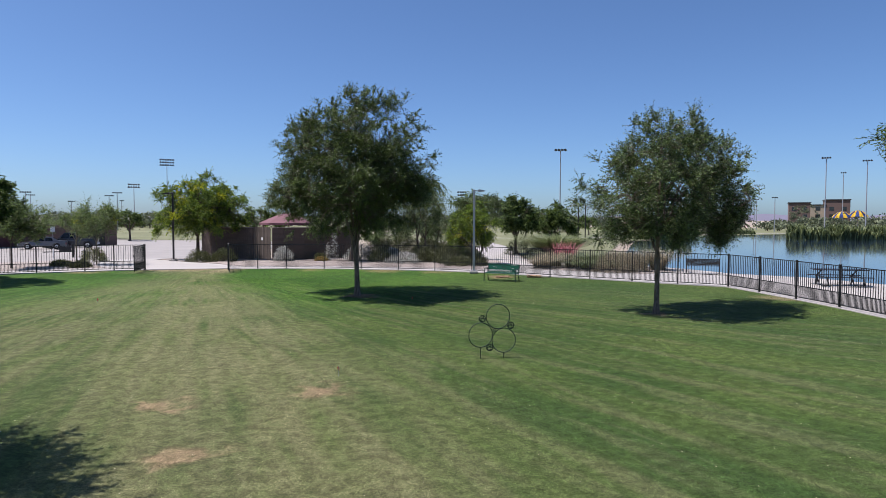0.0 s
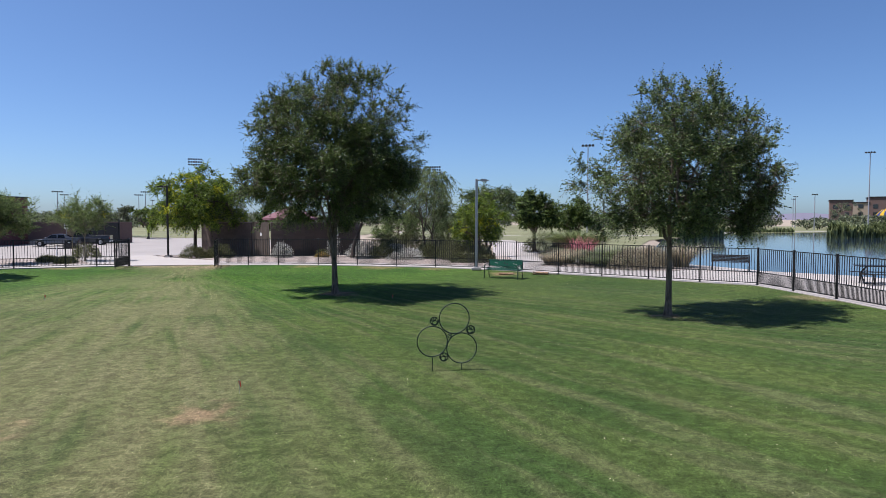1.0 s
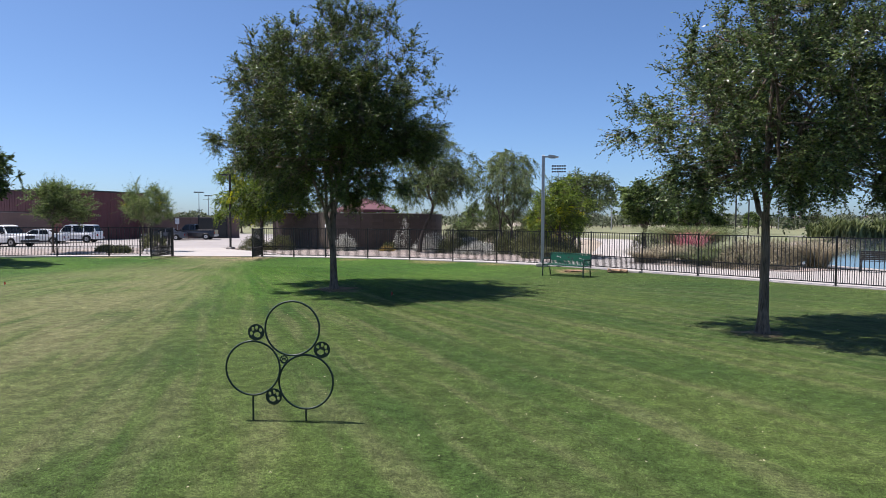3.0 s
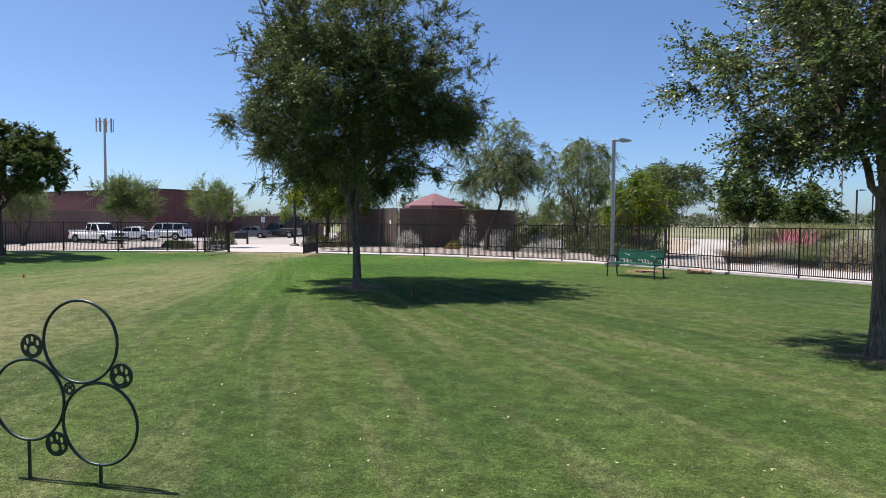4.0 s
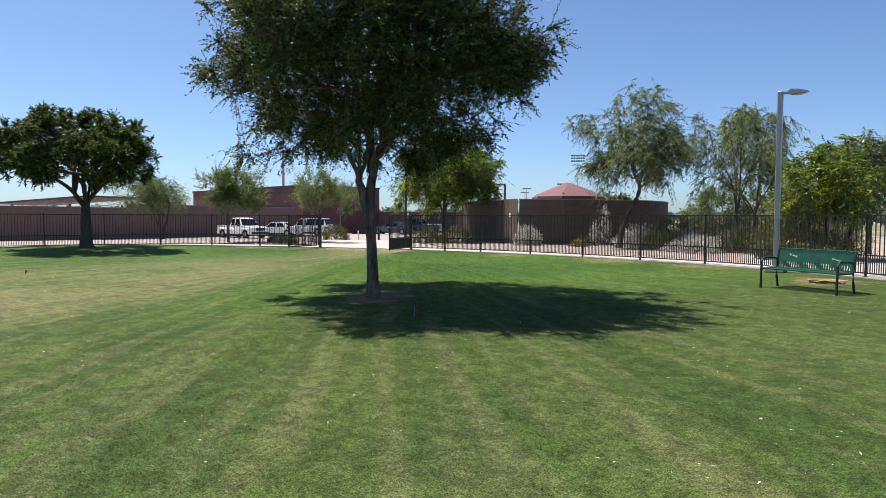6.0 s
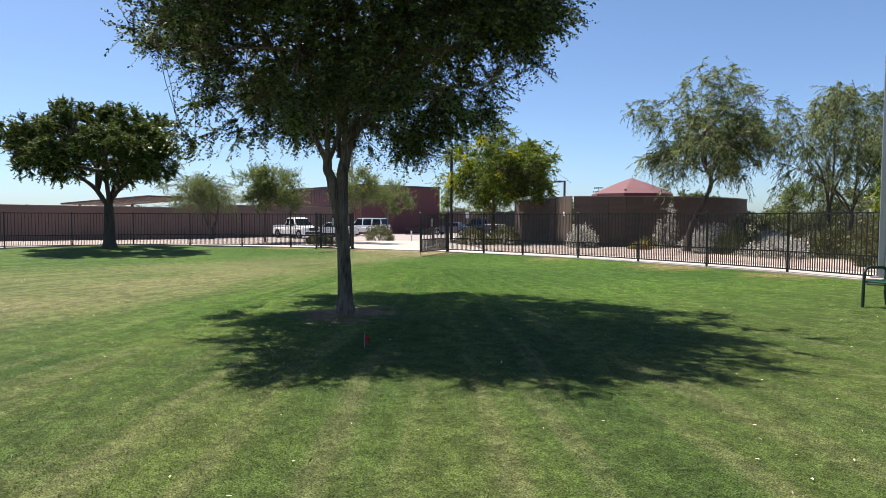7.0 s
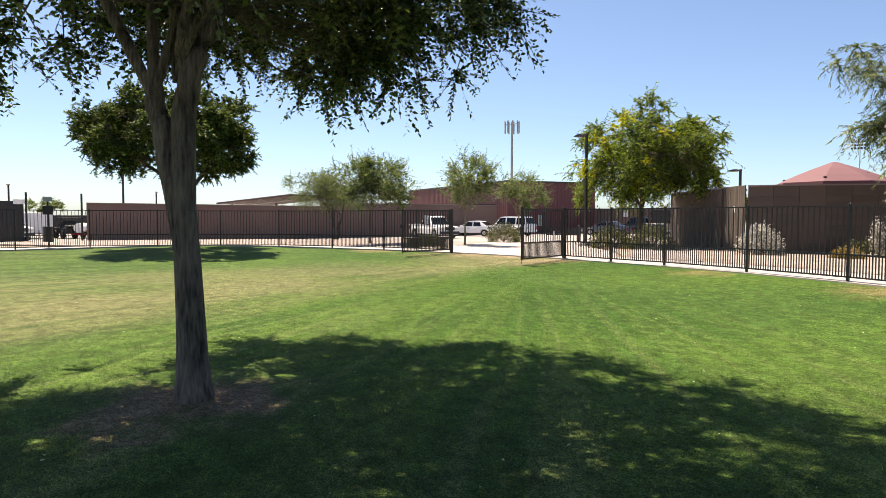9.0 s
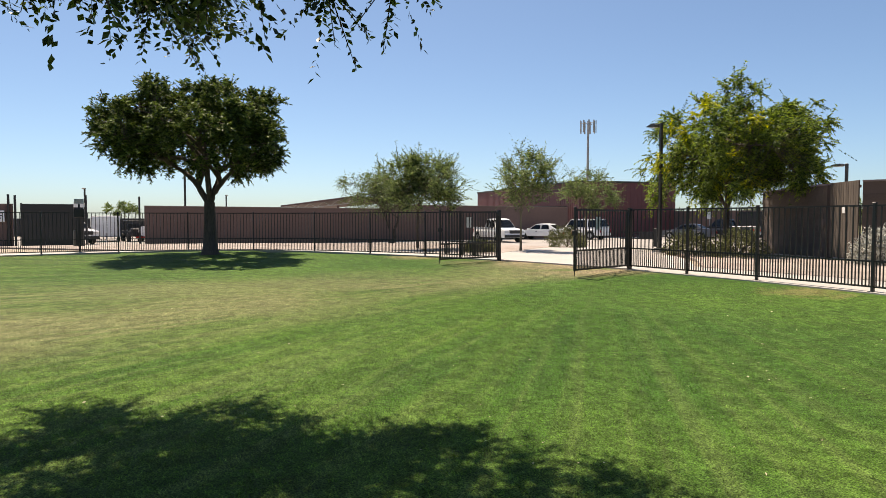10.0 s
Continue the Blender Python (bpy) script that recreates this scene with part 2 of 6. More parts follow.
ELM = leaf_material("elm_leaf", (0.023, 0.048, 0.016), (0.096, 0.134, 0.034), 0.16, 0.38, 0.27)
ELM_GREY = leaf_material("greyish_elm_leaf", (0.042, 0.072, 0.028), (0.106, 0.146, 0.046), 0.17, 0.36, 0.32)
DARK_LEAF = leaf_material("glossy_dark_leaf", (0.026, 0.052, 0.014), (0.088, 0.128, 0.030), 0.22, 0.55, 0.2)
YELLOW_LEAF = leaf_material("bright_green_leaf", (0.042, 0.084, 0.017), (0.130, 0.190, 0.028), 0.36)
TURNED_LEAF = leaf_material("yellowing_leaf", (0.150, 0.200, 0.016), (0.300, 0.330, 0.024), 0.42)
WILLOW_LEAF = leaf_material("willow_leaf", (0.062, 0.100, 0.036), (0.140, 0.182, 0.072), 0.32)
SAPLING_LEAF = leaf_material("sapling_leaf", (0.058, 0.102, 0.032), (0.130, 0.180, 0.062), 0.36)
SAGE_LEAF = leaf_material("silver_sage_leaf", (0.26, 0.265, 0.235), (0.44, 0.44, 0.40), 0.15)
SHRUB_LEAF = leaf_material("olive_shrub_leaf", (0.050, 0.064, 0.026), (0.105, 0.112, 0.048), 0.2)
GOLD_LEAF = leaf_material("golden_shrub_leaf", (0.15, 0.13, 0.04), (0.27, 0.20, 0.07), 0.3)
TAN_GRASS = leaf_material("dry_tan_grass", (0.150, 0.135, 0.085), (0.29, 0.255, 0.175), 0.25)
GREEN_GRASS = leaf_material("arching_green_grass", (0.055, 0.085, 0.030), (0.15, 0.180, 0.080), 0.25)
PINK_GRASS = leaf_material("pink_flower_plume", (0.26, 0.070, 0.085), (0.42, 0.17, 0.18), 0.25)
REED = leaf_material("green_reed", (0.078, 0.108, 0.042), (0.175, 0.205, 0.095), 0.3)
# far leaves: paler and greyer, with the haze of distance put into the colour
FAR_LEAF = leaf_material("hazed_far_foliage", (0.080, 0.100, 0.060), (0.130, 0.148, 0.088), 0.2)
LITTER = leaf_material("fallen_leaf", (0.20, 0.185, 0.10), (0.44, 0.41, 0.27), 0.15)
LOG = material("peeling_log", (0.24, 0.14, 0.08), 0.95, 0, 0.4, 7, 40, 0.6, (0.34, 0.22, 0.14))
ORANGE = material("red_marker_flag", (0.55, 0.045, 0.020), 0.6, 0, 0.1, 5, 60, 0)
# grey-blue stands in for the air's haze over the desert hills
HILL = material("haze_tinted_hills", (0.135, 0.13, 0.175), 1.0, 0, 0.06, 0.004, 0.05, 0)
TAN_WALL = material("tan_stucco", (0.34, 0.27, 0.20), 0.9, 0, 0.1, 0.2, 5, 0)
HOTEL = material("brown_stucco", (0.135, 0.088, 0.076), 0.9, 0, 0.1, 0.2, 5, 0)
YELLOW = material("yellow_canvas", (0.75, 0.50, 0.03), 0.8, 0, 0.06, 1, 20, 0)
BLUE = material("blue_canvas", (0.03, 0.06, 0.22), 0.8, 0, 0.06, 1, 20, 0)


def water_material():
    m = material("pond_water", (0.020, 0.032, 0.048), 0.06, 0, 0.2, 0.03, 2.5, 0.0, spec=0.6)
    nt, nodes = m.node_tree, m.node_tree.nodes
    co, n, b = nodes.new("ShaderNodeTexCoord"), nodes.new("ShaderNodeTexNoise"), nodes.new("ShaderNodeBump")
    n.inputs["Scale"].default_value, n.inputs["Detail"].default_value = 1.1, 4
    b.inputs["Strength"].default_value, b.inputs["Distance"].default_value = 0.10, 0.03
    nt.links.new(co.outputs["Object"], n.inputs["Vector"])
    nt.links.new(n.outputs[0], b.inputs["Height"])
    nt.links.new(b.outputs[0], nodes["Principled BSDF"].inputs["Normal"])
    return m


WATER = water_material()

# ---- building helpers ----
def thing(name, label, category, place=(0, 0, 0), turn=0.0, group="", kind=""):
    ob = new(name)
    ob.empty_display_size = 0.2
    ob.matrix_basis = pose(*place, 0, 0, turn)
    return tagged(ob, label, category, group, kind)


def part(name, bm, mat, parent=None, label="", smooth=False):
    """One mesh object from a bmesh, under a thing or a part."""
    me = bpy.data.meshes.new(name)
    bm.to_mesh(me)
    bm.free()
    me.materials.append(mat)
    if smooth:
        me.shade_smooth()
    return mesh_part(name, me, parent, label)


def mesh_part(name, me, parent=None, label=""):
    ob = new(name, me)
    ob.parent = parent
    if label:
        ob["label"] = label
    return ob


def array_mesh(name, verts, faces, mat, smooth=False):
    """A mesh from arrays of vertices and of faces that all have as many corners."""
    verts, faces = np.asarray(verts, np.float32), np.asarray(faces, np.int32)
    me = bpy.data.meshes.new(name)
    me.vertices.add(len(verts))
    me.vertices.foreach_set("co", verts.ravel())
    k = faces.shape[1]
    me.loops.add(faces.size)
    me.loops.foreach_set("vertex_index", faces.ravel())
    me.polygons.add(len(faces))
    me.polygons.foreach_set("loop_start", np.arange(0, faces.size, k, dtype=np.int32))
    me.update(calc_edges=True)
    me.validate()
    me.materials.append(mat)
    if smooth:
        me.shade_smooth()
    return me


def box(bm, x0, x1, y0, y1, z0, z1, bevel=0.0, m=None):
    r = bmesh.ops.create_cube(bm, size=1)
    vs = r["verts"]
    bmesh.ops.scale(bm, vec=(x1 - x0, y1 - y0, z1 - z0), verts=vs)
    bmesh.ops.translate(bm, vec=((x0 + x1) / 2, (y0 + y1) / 2, (z0 + z1) / 2), verts=vs)
    if bevel:
        es = list({e for v in vs for e in v.link_edges})
        vs = list({v for f in bmesh.ops.bevel(bm, geom=es, offset=bevel, segments=1, affect="EDGES")["faces"] for v in f.verts} | {v for v in vs if v.is_valid})
    if m is not None:
        bmesh.ops.transform(bm, matrix=m, verts=vs)
    return vs


def boxed(*a, **k):
    bm = bmesh.new()
    box(bm, *a, **k)
    return bm


def rod(bm, a, b, r0, r1=None, sides=8):
    """A tapered round bar from a to b."""
    a, b = Vector(a), Vector(b)
    r = bmesh.ops.create_cone(bm, cap_ends=True, segments=sides, radius1=r0, radius2=r0 if r1 is None else r1, depth=(b - a).length)
    q = (b - a).to_track_quat("Z", "Y").to_matrix().to_4x4()
    bmesh.ops.transform(bm, matrix=Matrix.Translation((a + b) / 2) @ q, verts=r["verts"])
    return r["verts"]


def rodded(a, b, r0, r1=None, sides=8):
    bm = bmesh.new()
    rod(bm, a, b, r0, r1, sides)
    return bm


def prism(bm, outline, y0, y1, axis="y"):
    """A side outline of (x, z) drawn out along y."""
    lo = [bm.verts.new((x, y0, z)) for x, z in outline]
    hi = [bm.verts.new((x, y1, z)) for x, z in outline]
    n = len(outline)
    bm.faces.new(lo)
    bm.faces.new(hi[::-1])
    for i in range(n):
        bm.faces.new((lo[i], hi[i], hi[(i + 1) % n], lo[(i + 1) % n]))
    bmesh.ops.recalc_face_normals(bm, faces=bm.faces[:])
    return lo + hi


def pipe(bm, pts, r, sides=8, closed=False):
    """A bent round bar through points."""
    pts = [Vector(p) for p in pts]
    n, rings = len(pts), []
    for i, p in enumerate(pts):
        d = (pts[(i + 1) % n] - pts[i - 1]) if closed or 0 < i < n - 1 else (pts[1] - pts[0] if i == 0 else pts[-1] - pts[-2])
        q = d.to_track_quat("Z", "Y")
        rings.append([bm.verts.new(p + q @ Vector((r * math.cos(t), r * math.sin(t), 0))) for t in (2 * math.pi * k / sides for k in range(sides))])
    for i in range(n if closed else n - 1):
        a, b = rings[i], rings[(i + 1) % n]
        for k in range(sides):
            bm.faces.new((a[k], a[(k + 1) % sides], b[(k + 1) % sides], b[k]))
    if not closed:
        bm.faces.new(rings[0][::-1])
        bm.faces.new(rings[-1])


# ---- plan ----
GATE_L, GATE_R = (-18.06, 36.29), (-13.53, 37.51)
LEFT_POSTS = [GATE_L, (-19.57, 35.70), (-20.87, 34.99), (-22.79, 33.65), (-24.62, 32.06), (-25.83, 30.02), (-26.53, 27.75), (-27.0, 25.4),
              (-26.85, 23.0), (-26.4, 20.5), (-25.7, 18.1), (-25.0, 15.7)]
FRONT_POSTS = [GATE_R, (-11.80, 37.70), (-10.11, 37.90), (-7.80, 37.93), (-5.51, 37.74), (-3.21, 37.31), (-1.01, 36.88), (1.15, 36.04), (3.30, 34.95),
               (5.28, 33.44), (7.16, 32.25), (9.0, 31.05), (10.83, 29.80), (12.74, 28.66)]
LAKE_POSTS = [(12.74, 28.66), (13.16, 26.48), (13.51, 24.16), (13.79, 21.76), (13.95, 19.4), (14.1, 17.0), (14.2, 14.6)]
YARD = np.array([*LEFT_POSTS[::1], (-24, 4), (-20, -12), (16, -12), *LAKE_POSTS[::-1], *FRONT_POSTS[::-1][1:]])
SHORE = np.array([(13.2, 44.5), (16.06, 36.3), (19.2, 33.9), (21.0, 30.3), (23.5, 22), (28, 5), (80, -20), (190, 40), (200, 190), (118, 179), (87, 167), (53, 146),
                  (28, 103), (18, 68), (14.5, 53)])
WATER_Z = -0.5


def outside(poly, x, y):
    """Signed distance from a closed outline: positive outside."""
    x, y = np.atleast_1d(np.asarray(x, float)), np.atleast_1d(np.asarray(y, float))
    best, inside = np.full(x.shape, 1e9), np.zeros(x.shape, bool)
    for (ax, ay), (bx, by) in zip(poly, np.roll(poly, -1, 0)):
        ex, ey = bx - ax, by - ay
        t = np.clip(((x - ax) * ex + (y - ay) * ey) / (ex * ex + ey * ey), 0, 1)
        best = np.minimum(best, np.hypot(x - ax - t * ex, y - ay - t * ey))
        cross = (ay > y) != (by > y)
        inside ^= cross & (x < (bx - ax) * (y - ay) / (by - ay + 1e-12) + ax)
    return np.where(inside, -best, best)


def ease(v):
    v = np.clip(v, 0, 1)
    return v * v * (3 - 2 * v)


def level(x, y):
    """Height of the ground."""
    x, y = np.atleast_1d(np.asarray(x, float)), np.atleast_1d(np.asarray(y, float))
    d = outside(YARD, x, y)
    z = -0.60 * ease((d - 8) / 17)
    z = np.where(d < 0, -0.13 * ease(-d / 5) + 0.16 * np.exp(-((x + 23) ** 2 + (y - 28) ** 2) / 18), z)
    return z


def floor_at(x, y):
    return float(level(x, y)[0])


def drape(name, outline, lift, mat, step=2.0, thick=0.0, kind="structure", label="", category=""):
    """A flat outline laid over the ground, cut finely enough to follow it."""
    bm = bmesh.new()
    f = bm.faces.new([bm.verts.new((x, y, 0)) for x, y in outline])
    if f.normal.z < 0:
        f.normal_flip()
    xs, ys = [p[0] for p in outline], [p[1] for p in outline]
    for lo, hi, no in ((min(xs), max(xs), (1, 0, 0)), (min(ys), max(ys), (0, 1, 0))):
        v = lo + step
        while v < hi:
            bmesh.ops.bisect_plane(bm, geom=bm.verts[:] + bm.edges[:] + bm.faces[:], plane_co=(v * no[0], v * no[1], 0), plane_no=no)
            v += step
    bmesh.ops.triangulate(bm, faces=bm.faces[:])
    co = np.array([v.co for v in bm.verts])
    for v, z in zip(bm.verts, level(co[:, 0], co[:, 1])):
        v.co.z = z + lift
    if thick:
        edge = [e for e in bm.edges if e.is_boundary]
        r = bmesh.ops.extrude_edge_only(bm, edges=edge)
        for v in [g for g in r["geom"] if isinstance(g, bmesh.types.BMVert)]:
            v.co.z -= thick
    bmesh.ops.recalc_face_normals(bm, faces=bm.faces[:])
    if sum(f.normal.z for f in bm.faces) < 0:
        bmesh.ops.reverse_faces(bm, faces=bm.faces[:])
    return tagged(part(name, bm, mat), label, category, kind=kind)


def beside(line, d):
    """A line moved sideways by d, to its left."""
    out = []
    for i, (x, y) in enumerate(line):
        a, b = line[max(i - 1, 0)], line[min(i + 1, len(line) - 1)]
        tx, ty = b[0] - a[0], b[1] - a[1]
        n = math.hypot(tx, ty)
        out.append((x - ty / n * d, y + tx / n * d))
    return out


# ---- ground ----
def build_ground():
    gx = np.concatenate([[-4200, -2000, -900, -400, -220], np.arange(-150, -60, 10), np.arange(-60, 60, 1.5), np.arange(60, 220, 8), [300, 600, 1400, 4200]])
    gy = np.concatenate([[-4200, -1500, -400, -100, -40], np.arange(-20, 80, 1.5), np.arange(80, 220, 6), [260, 400, 700, 1500, 4500]])
    xx, yy = np.meshgrid(gx, gy)
    x, y = xx.ravel(), yy.ravel()
    z = level(x, y) - 0.06
    shore = outside(SHORE, x, y)
    z = np.where(shore < 0.5, -1.5, z)
    n = len(gx)
    i = (np.arange(len(gy) - 1)[:, None] * n + np.arange(n - 1)[None, :]).ravel()
    me = array_mesh("ground", np.c_[x, y, z], np.c_[i, i + 1, i + 1 + n, i + n], EARTH)
    tagged(mesh_part("ground", me), "dry tan desert ground round the park", "ground", kind="structure")


build_ground()
drape("lawn", [tuple(p) for p in YARD], 0.0, TURF, 1.5, label="mown green lawn with dry streaks inside the fence", category="lawn")
water = bmesh.new()
water.faces.new([water.verts.new((x, y, WATER_Z)) for x, y in SHORE])
bmesh.ops.recalc_face_normals(water, faces=water.faces[:])
if water.faces[:][0].normal.z < 0:
    bmesh.ops.reverse_faces(water, faces=water.faces[:])
tagged(part("water", water, WATER), "still blue pond that mirrors the sky", "pond", kind="structure")

# concrete strips under the fences, sidewalk outside them, planting beds, drive and lot
for line, side in ((LEFT_POSTS[::-1], 1), (FRONT_POSTS, 1), (LAKE_POSTS, 1)):
    a, b = beside(line, -0.12), beside(line, 0.22)
    drape("mow_strip", a + b[::-1], 0.025, CONCRETE, 3, 0.1, label="narrow concrete strip under the fence", category="kerb")
drape("sidewalk", beside(FRONT_POSTS[:9], 0.23) + beside(FRONT_POSTS[:9], 2.2)[::-1], 0.012, CONCRETE, 3, 0.1, label="pale concrete walk outside the fence", category="pavement")
drape("sidewalk", beside(LEFT_POSTS[::-1], 0.23) + beside(LEFT_POSTS[::-1], 2.6)[::-1], 0.012, CONCRETE, 3, 0.1, label="pale concrete walk outside the fence", category="pavement")
drape("pavement", [(-18.0, 36.5), (-13.45, 37.8), (-13.6, 39.7), (-16.0, 41.8), (-20.0, 44.2), (-22.6, 47.0), (-23.5, 52), (-31.5, 52), (-24.4, 41.5), (-21.5, 38.0)],
      0.016, CONCRETE, 3, 0.1, label="sunlit concrete drive that leads in at the gate", category="pavement")
drape("planting_bed", [(-13.4, 39.8), *beside(FRONT_POSTS[1:8], 2.25), (2.6, 40.6), (3.3, 44), (3.2, 48), (2.2, 54), (-6, 58), (-16, 56), (-21.5, 51.0), (-22.4, 47.6), (-20.0, 44.6), (-15.9, 42.0)],
      0.02, GRAVEL, 3, 0.08, label="raked pinkish gravel planting bed", category="gravel bed")
drape("planting_bed", [*beside(LEFT_POSTS[::-1][4:-1], 2.65), (-21.8, 38.3), (-24.7, 41.8), (-29.0, 48.6), (-33.5, 46.2), (-40, 40), (-41.5, 33), (-40.5, 26), (-36, 19)],
      0.015, GRAVEL, 3, 0.08, label="gravel planting bed beside the parking lot", category="gravel bed")
drape("parking_lot", [(-29.1, 48.7), (-33.6, 46.3), (-40.1, 40.1), (-41.6, 33), (-40.6, 26), (-36.1, 19), (-36, 5), (-80, 5), (-80, 110), (-24, 100), (-21.8, 60), (-22, 52), (-31.4, 52)],
      0.008, LOT, 4, 0.05, label="pale sunlit parking lot", category="parking lot")
promenade = [*beside(FRONT_POSTS[8:], 0.23), *beside(LAKE_POSTS, 0.23)[1:], (22.0, 14), (23.3, 22), (20.8, 30.2), (19.0, 33.75), (15.95, 36.1), (13.6, 42.5), (12.6, 44.0),
             (10.2, 42.2), (6.8, 47), (6.3, 57), (6.5, 87), (5.0, 100), (-12, 112), (-12, 108), (0.5, 99), (2.1, 85), (2.1, 60), (2.3, 54), (3.3, 48), (3.4, 44), (2.7, 40.5), (2.2, 38.2)]
drape("promenade", promenade, 0.014, CONCRETE, 2.5, 1.0, label="broad pale concrete path round the pond", category="pavement")
drape("planting_bed", [(4.9, 38.6), (10.9, 35.4), (13.0, 37.0), (13.2, 40.5), (12.3, 43.8), (10.4, 42.4), (7.4, 46.8), (6.2, 46.0)], 0.035, GRAVEL, 2, 0.06,
      label="planting bed of tall grasses by the pond", category="gravel bed")
drape("far_lawn", [(6.6, 58), (8.5, 52), (16.5, 70), (26, 103), (51, 147), (86, 169), (118, 182), (260, 260), (60, 330), (-20, 330), (-20, 113), (-11, 112.5), (5.2, 100.4), (6.6, 87)], 0.02, FIELD, 12,
      label="green park lawn beyond the pond", category="lawn")
drape("far_lawn", [(-24, 101), (-80, 111), (-230, 190), (-200, 330), (-22, 320)], 0.02, FIELD, 12, label="green ball field beyond the parking lot", category="lawn")
for line in ([(-20, 150), (10, 120), (30, 128), (70, 170), (120, 190), (120, 193), (69, 173), (30, 131), (10, 123), (-20, 153)],):
    drape("path", line, 0.05, CONCRETE, 8, label="pale concrete path across the far lawn", category="path")

# ---- fences and gates ----
FENCE_H, MID_H, LOW_H, STEP = 1.48, 0.52, 0.09, 0.121


def shared_box(name, x0, x1, y0, y1, z0, z1, mat, bevel=0.0):
    me = bpy.data.meshes.new(name)
    bm = boxed(x0, x1, y0, y1, z0, z1, bevel=bevel)
    bm.to_mesh(me)
    bm.free()
    me.materials.append(mat)
    return me


PICKET = shared_box("picket", -0.0095, 0.0095, -0.0095, 0.0095, LOW_H, FENCE_H - 0.02, BLACK)
SHORT_PICKET = shared_box("short_picket", -0.0085, 0.0085, -0.0085, 0.0085, LOW_H, MID_H, BLACK)


def post_mesh(w):
    bm = boxed(-w, w, -w, w, -0.05, FENCE_H + 0.02, bevel=0.004)
    box(bm, -w - 0.006, w + 0.006, -w - 0.006, w + 0.006, FENCE_H + 0.021, FENCE_H + 0.035, bevel=0.004)
    box(bm, -w - 0.03, w + 0.03, -w - 0.03, w + 0.03, 0.002, 0.012)
    me = bpy.data.meshes.new("post")
    bm.to_mesh(me)
    bm.free()
    me.materials.append(BLACK)
    return me


POST, BIG_POST, MID_POST = post_mesh(0.026), post_mesh(0.046), post_mesh(0.034)


def panel(parent, a, b, za, zb):
    """Rails and pickets between two posts."""
    dx, dy = b[0] - a[0], b[1] - a[1]
    length, turn = math.hypot(dx, dy), math.degrees(math.atan2(dy, dx))
    frame_part = new("fence_panel")
    frame_part.empty_display_size = 0.1
    frame_part.parent = parent
    slope = math.degrees(math.atan2(zb - za, length))
    frame_part.matrix_basis = pose(a[0], a[1], za, 0, -slope, turn)
    for name, z in (("top_rail", FENCE_H - 0.02), ("middle_rail", MID_H), ("bottom_rail", LOW_H)):
        part(name, boxed(0.02, length - 0.02, -0.014, 0.014, z - 0.014, z + 0.016), BLACK, frame_part)
    n = max(2, round(length / STEP))
    for i in range(n):
        if i:
            ob = mesh_part("picket", PICKET, frame_part)
            ob.location.x = length * i / n
        ob = mesh_part("short_picket", SHORT_PICKET, frame_part)
        ob.location.x = length * (i + 0.5) / n


def fence(posts, big, label):
    f = thing("fence", label, "fence", group="park fences")
    zs = [floor_at(*p) + 0.02 for p in posts]
    for i, (p, z) in enumerate(zip(posts, zs)):
        ob = mesh_part("post", big.get(i, POST), f)
        ob.location = (p[0], p[1], z)
    for i in range(len(posts) - 1):
        panel(f, posts[i], posts[i + 1], zs[i], zs[i + 1])


fence(LEFT_POSTS, {0: BIG_POST}, "black metal picket fence with dense lower bars")
fence(FRONT_POSTS, {0: BIG_POST, 13: MID_POST}, "black metal picket fence along the walk")
fence(LAKE_POSTS, {1: MID_POST, 2: MID_POST, 3: MID_POST}, "black metal picket fence beside the pond")


def gate(hinge, turn, length, flip, sheet_at):
    z = floor_at(*hinge) + 0.03
    g = thing("gate_leaf", "open black metal gate leaf with a paper notice", "gate", (hinge[0], hinge[1], z), turn, group="gate leaves")
    s = 0.075
    part("hinge_stile", boxed(s, s + 0.05, -0.025, 0.025, 0.06, FENCE_H - 0.02, bevel=0.004), BLACK, g)
    part("outer_stile", boxed(length - 0.05, length, -0.025, 0.025, 0.06, FENCE_H + 0.02, bevel=0.004), BLACK, g)
    for name, h in (("top_rail", FENCE_H - 0.05), ("middle_rail", MID_H), ("bottom_rail", LOW_H)):
        part(name, boxed(s + 0.05, length - 0.05, -0.018, 0.018, h - 0.02, h + 0.02), BLACK, g)
    n = round((length - s - 0.1) / STEP)
    for i in range(n):
        x = s + 0.05 + (length - s - 0.1) * (i + 0.5) / n
        mesh_part("picket", PICKET, g).location.x = x
        mesh_part("short_picket", SHORT_PICKET, g).location.x = x + (length - s - 0.1) / n / 2
    part("drop_rod", rodded((length + 0.02, 0.03, -0.04), (length + 0.02, 0.03, 0.72), 0.009), BLACK, g)
    part("latch", boxed(length - 0.09, length + 0.05, -0.035, 0.035, 0.86, 0.98, bevel=0.008), BLACK, g)
    for h in (0.25, 1.2):
        part("hinge", rodded((s - 0.03, 0, h), (s - 0.03, 0, h + 0.12), 0.03), BLACK, g)
    sheet = part("notice", boxed(sheet_at - 0.09, sheet_at + 0.09, -0.024, -0.020, 0.98, 1.28), WHITE_TRIM, g, "white paper notice")
    for i in range(6):
        part("printed_line", boxed(sheet_at - 0.07, sheet_at + 0.07 - 0.03 * (i % 3), -0.0262, -0.0248, 1.23 - i * 0.04, 1.242 - i * 0.04), TRIM, sheet)


def toward(a, b):
    return math.degrees(math.atan2(b[1] - a[1], b[0] - a[0]))


gate(GATE_L, toward(GATE_L, (-17.58, 34.13)), 2.22, 1, 1.15)
gate(GATE_R, toward(GATE_R, (-12.73, 35.31)), 2.32, 1, 1.35)


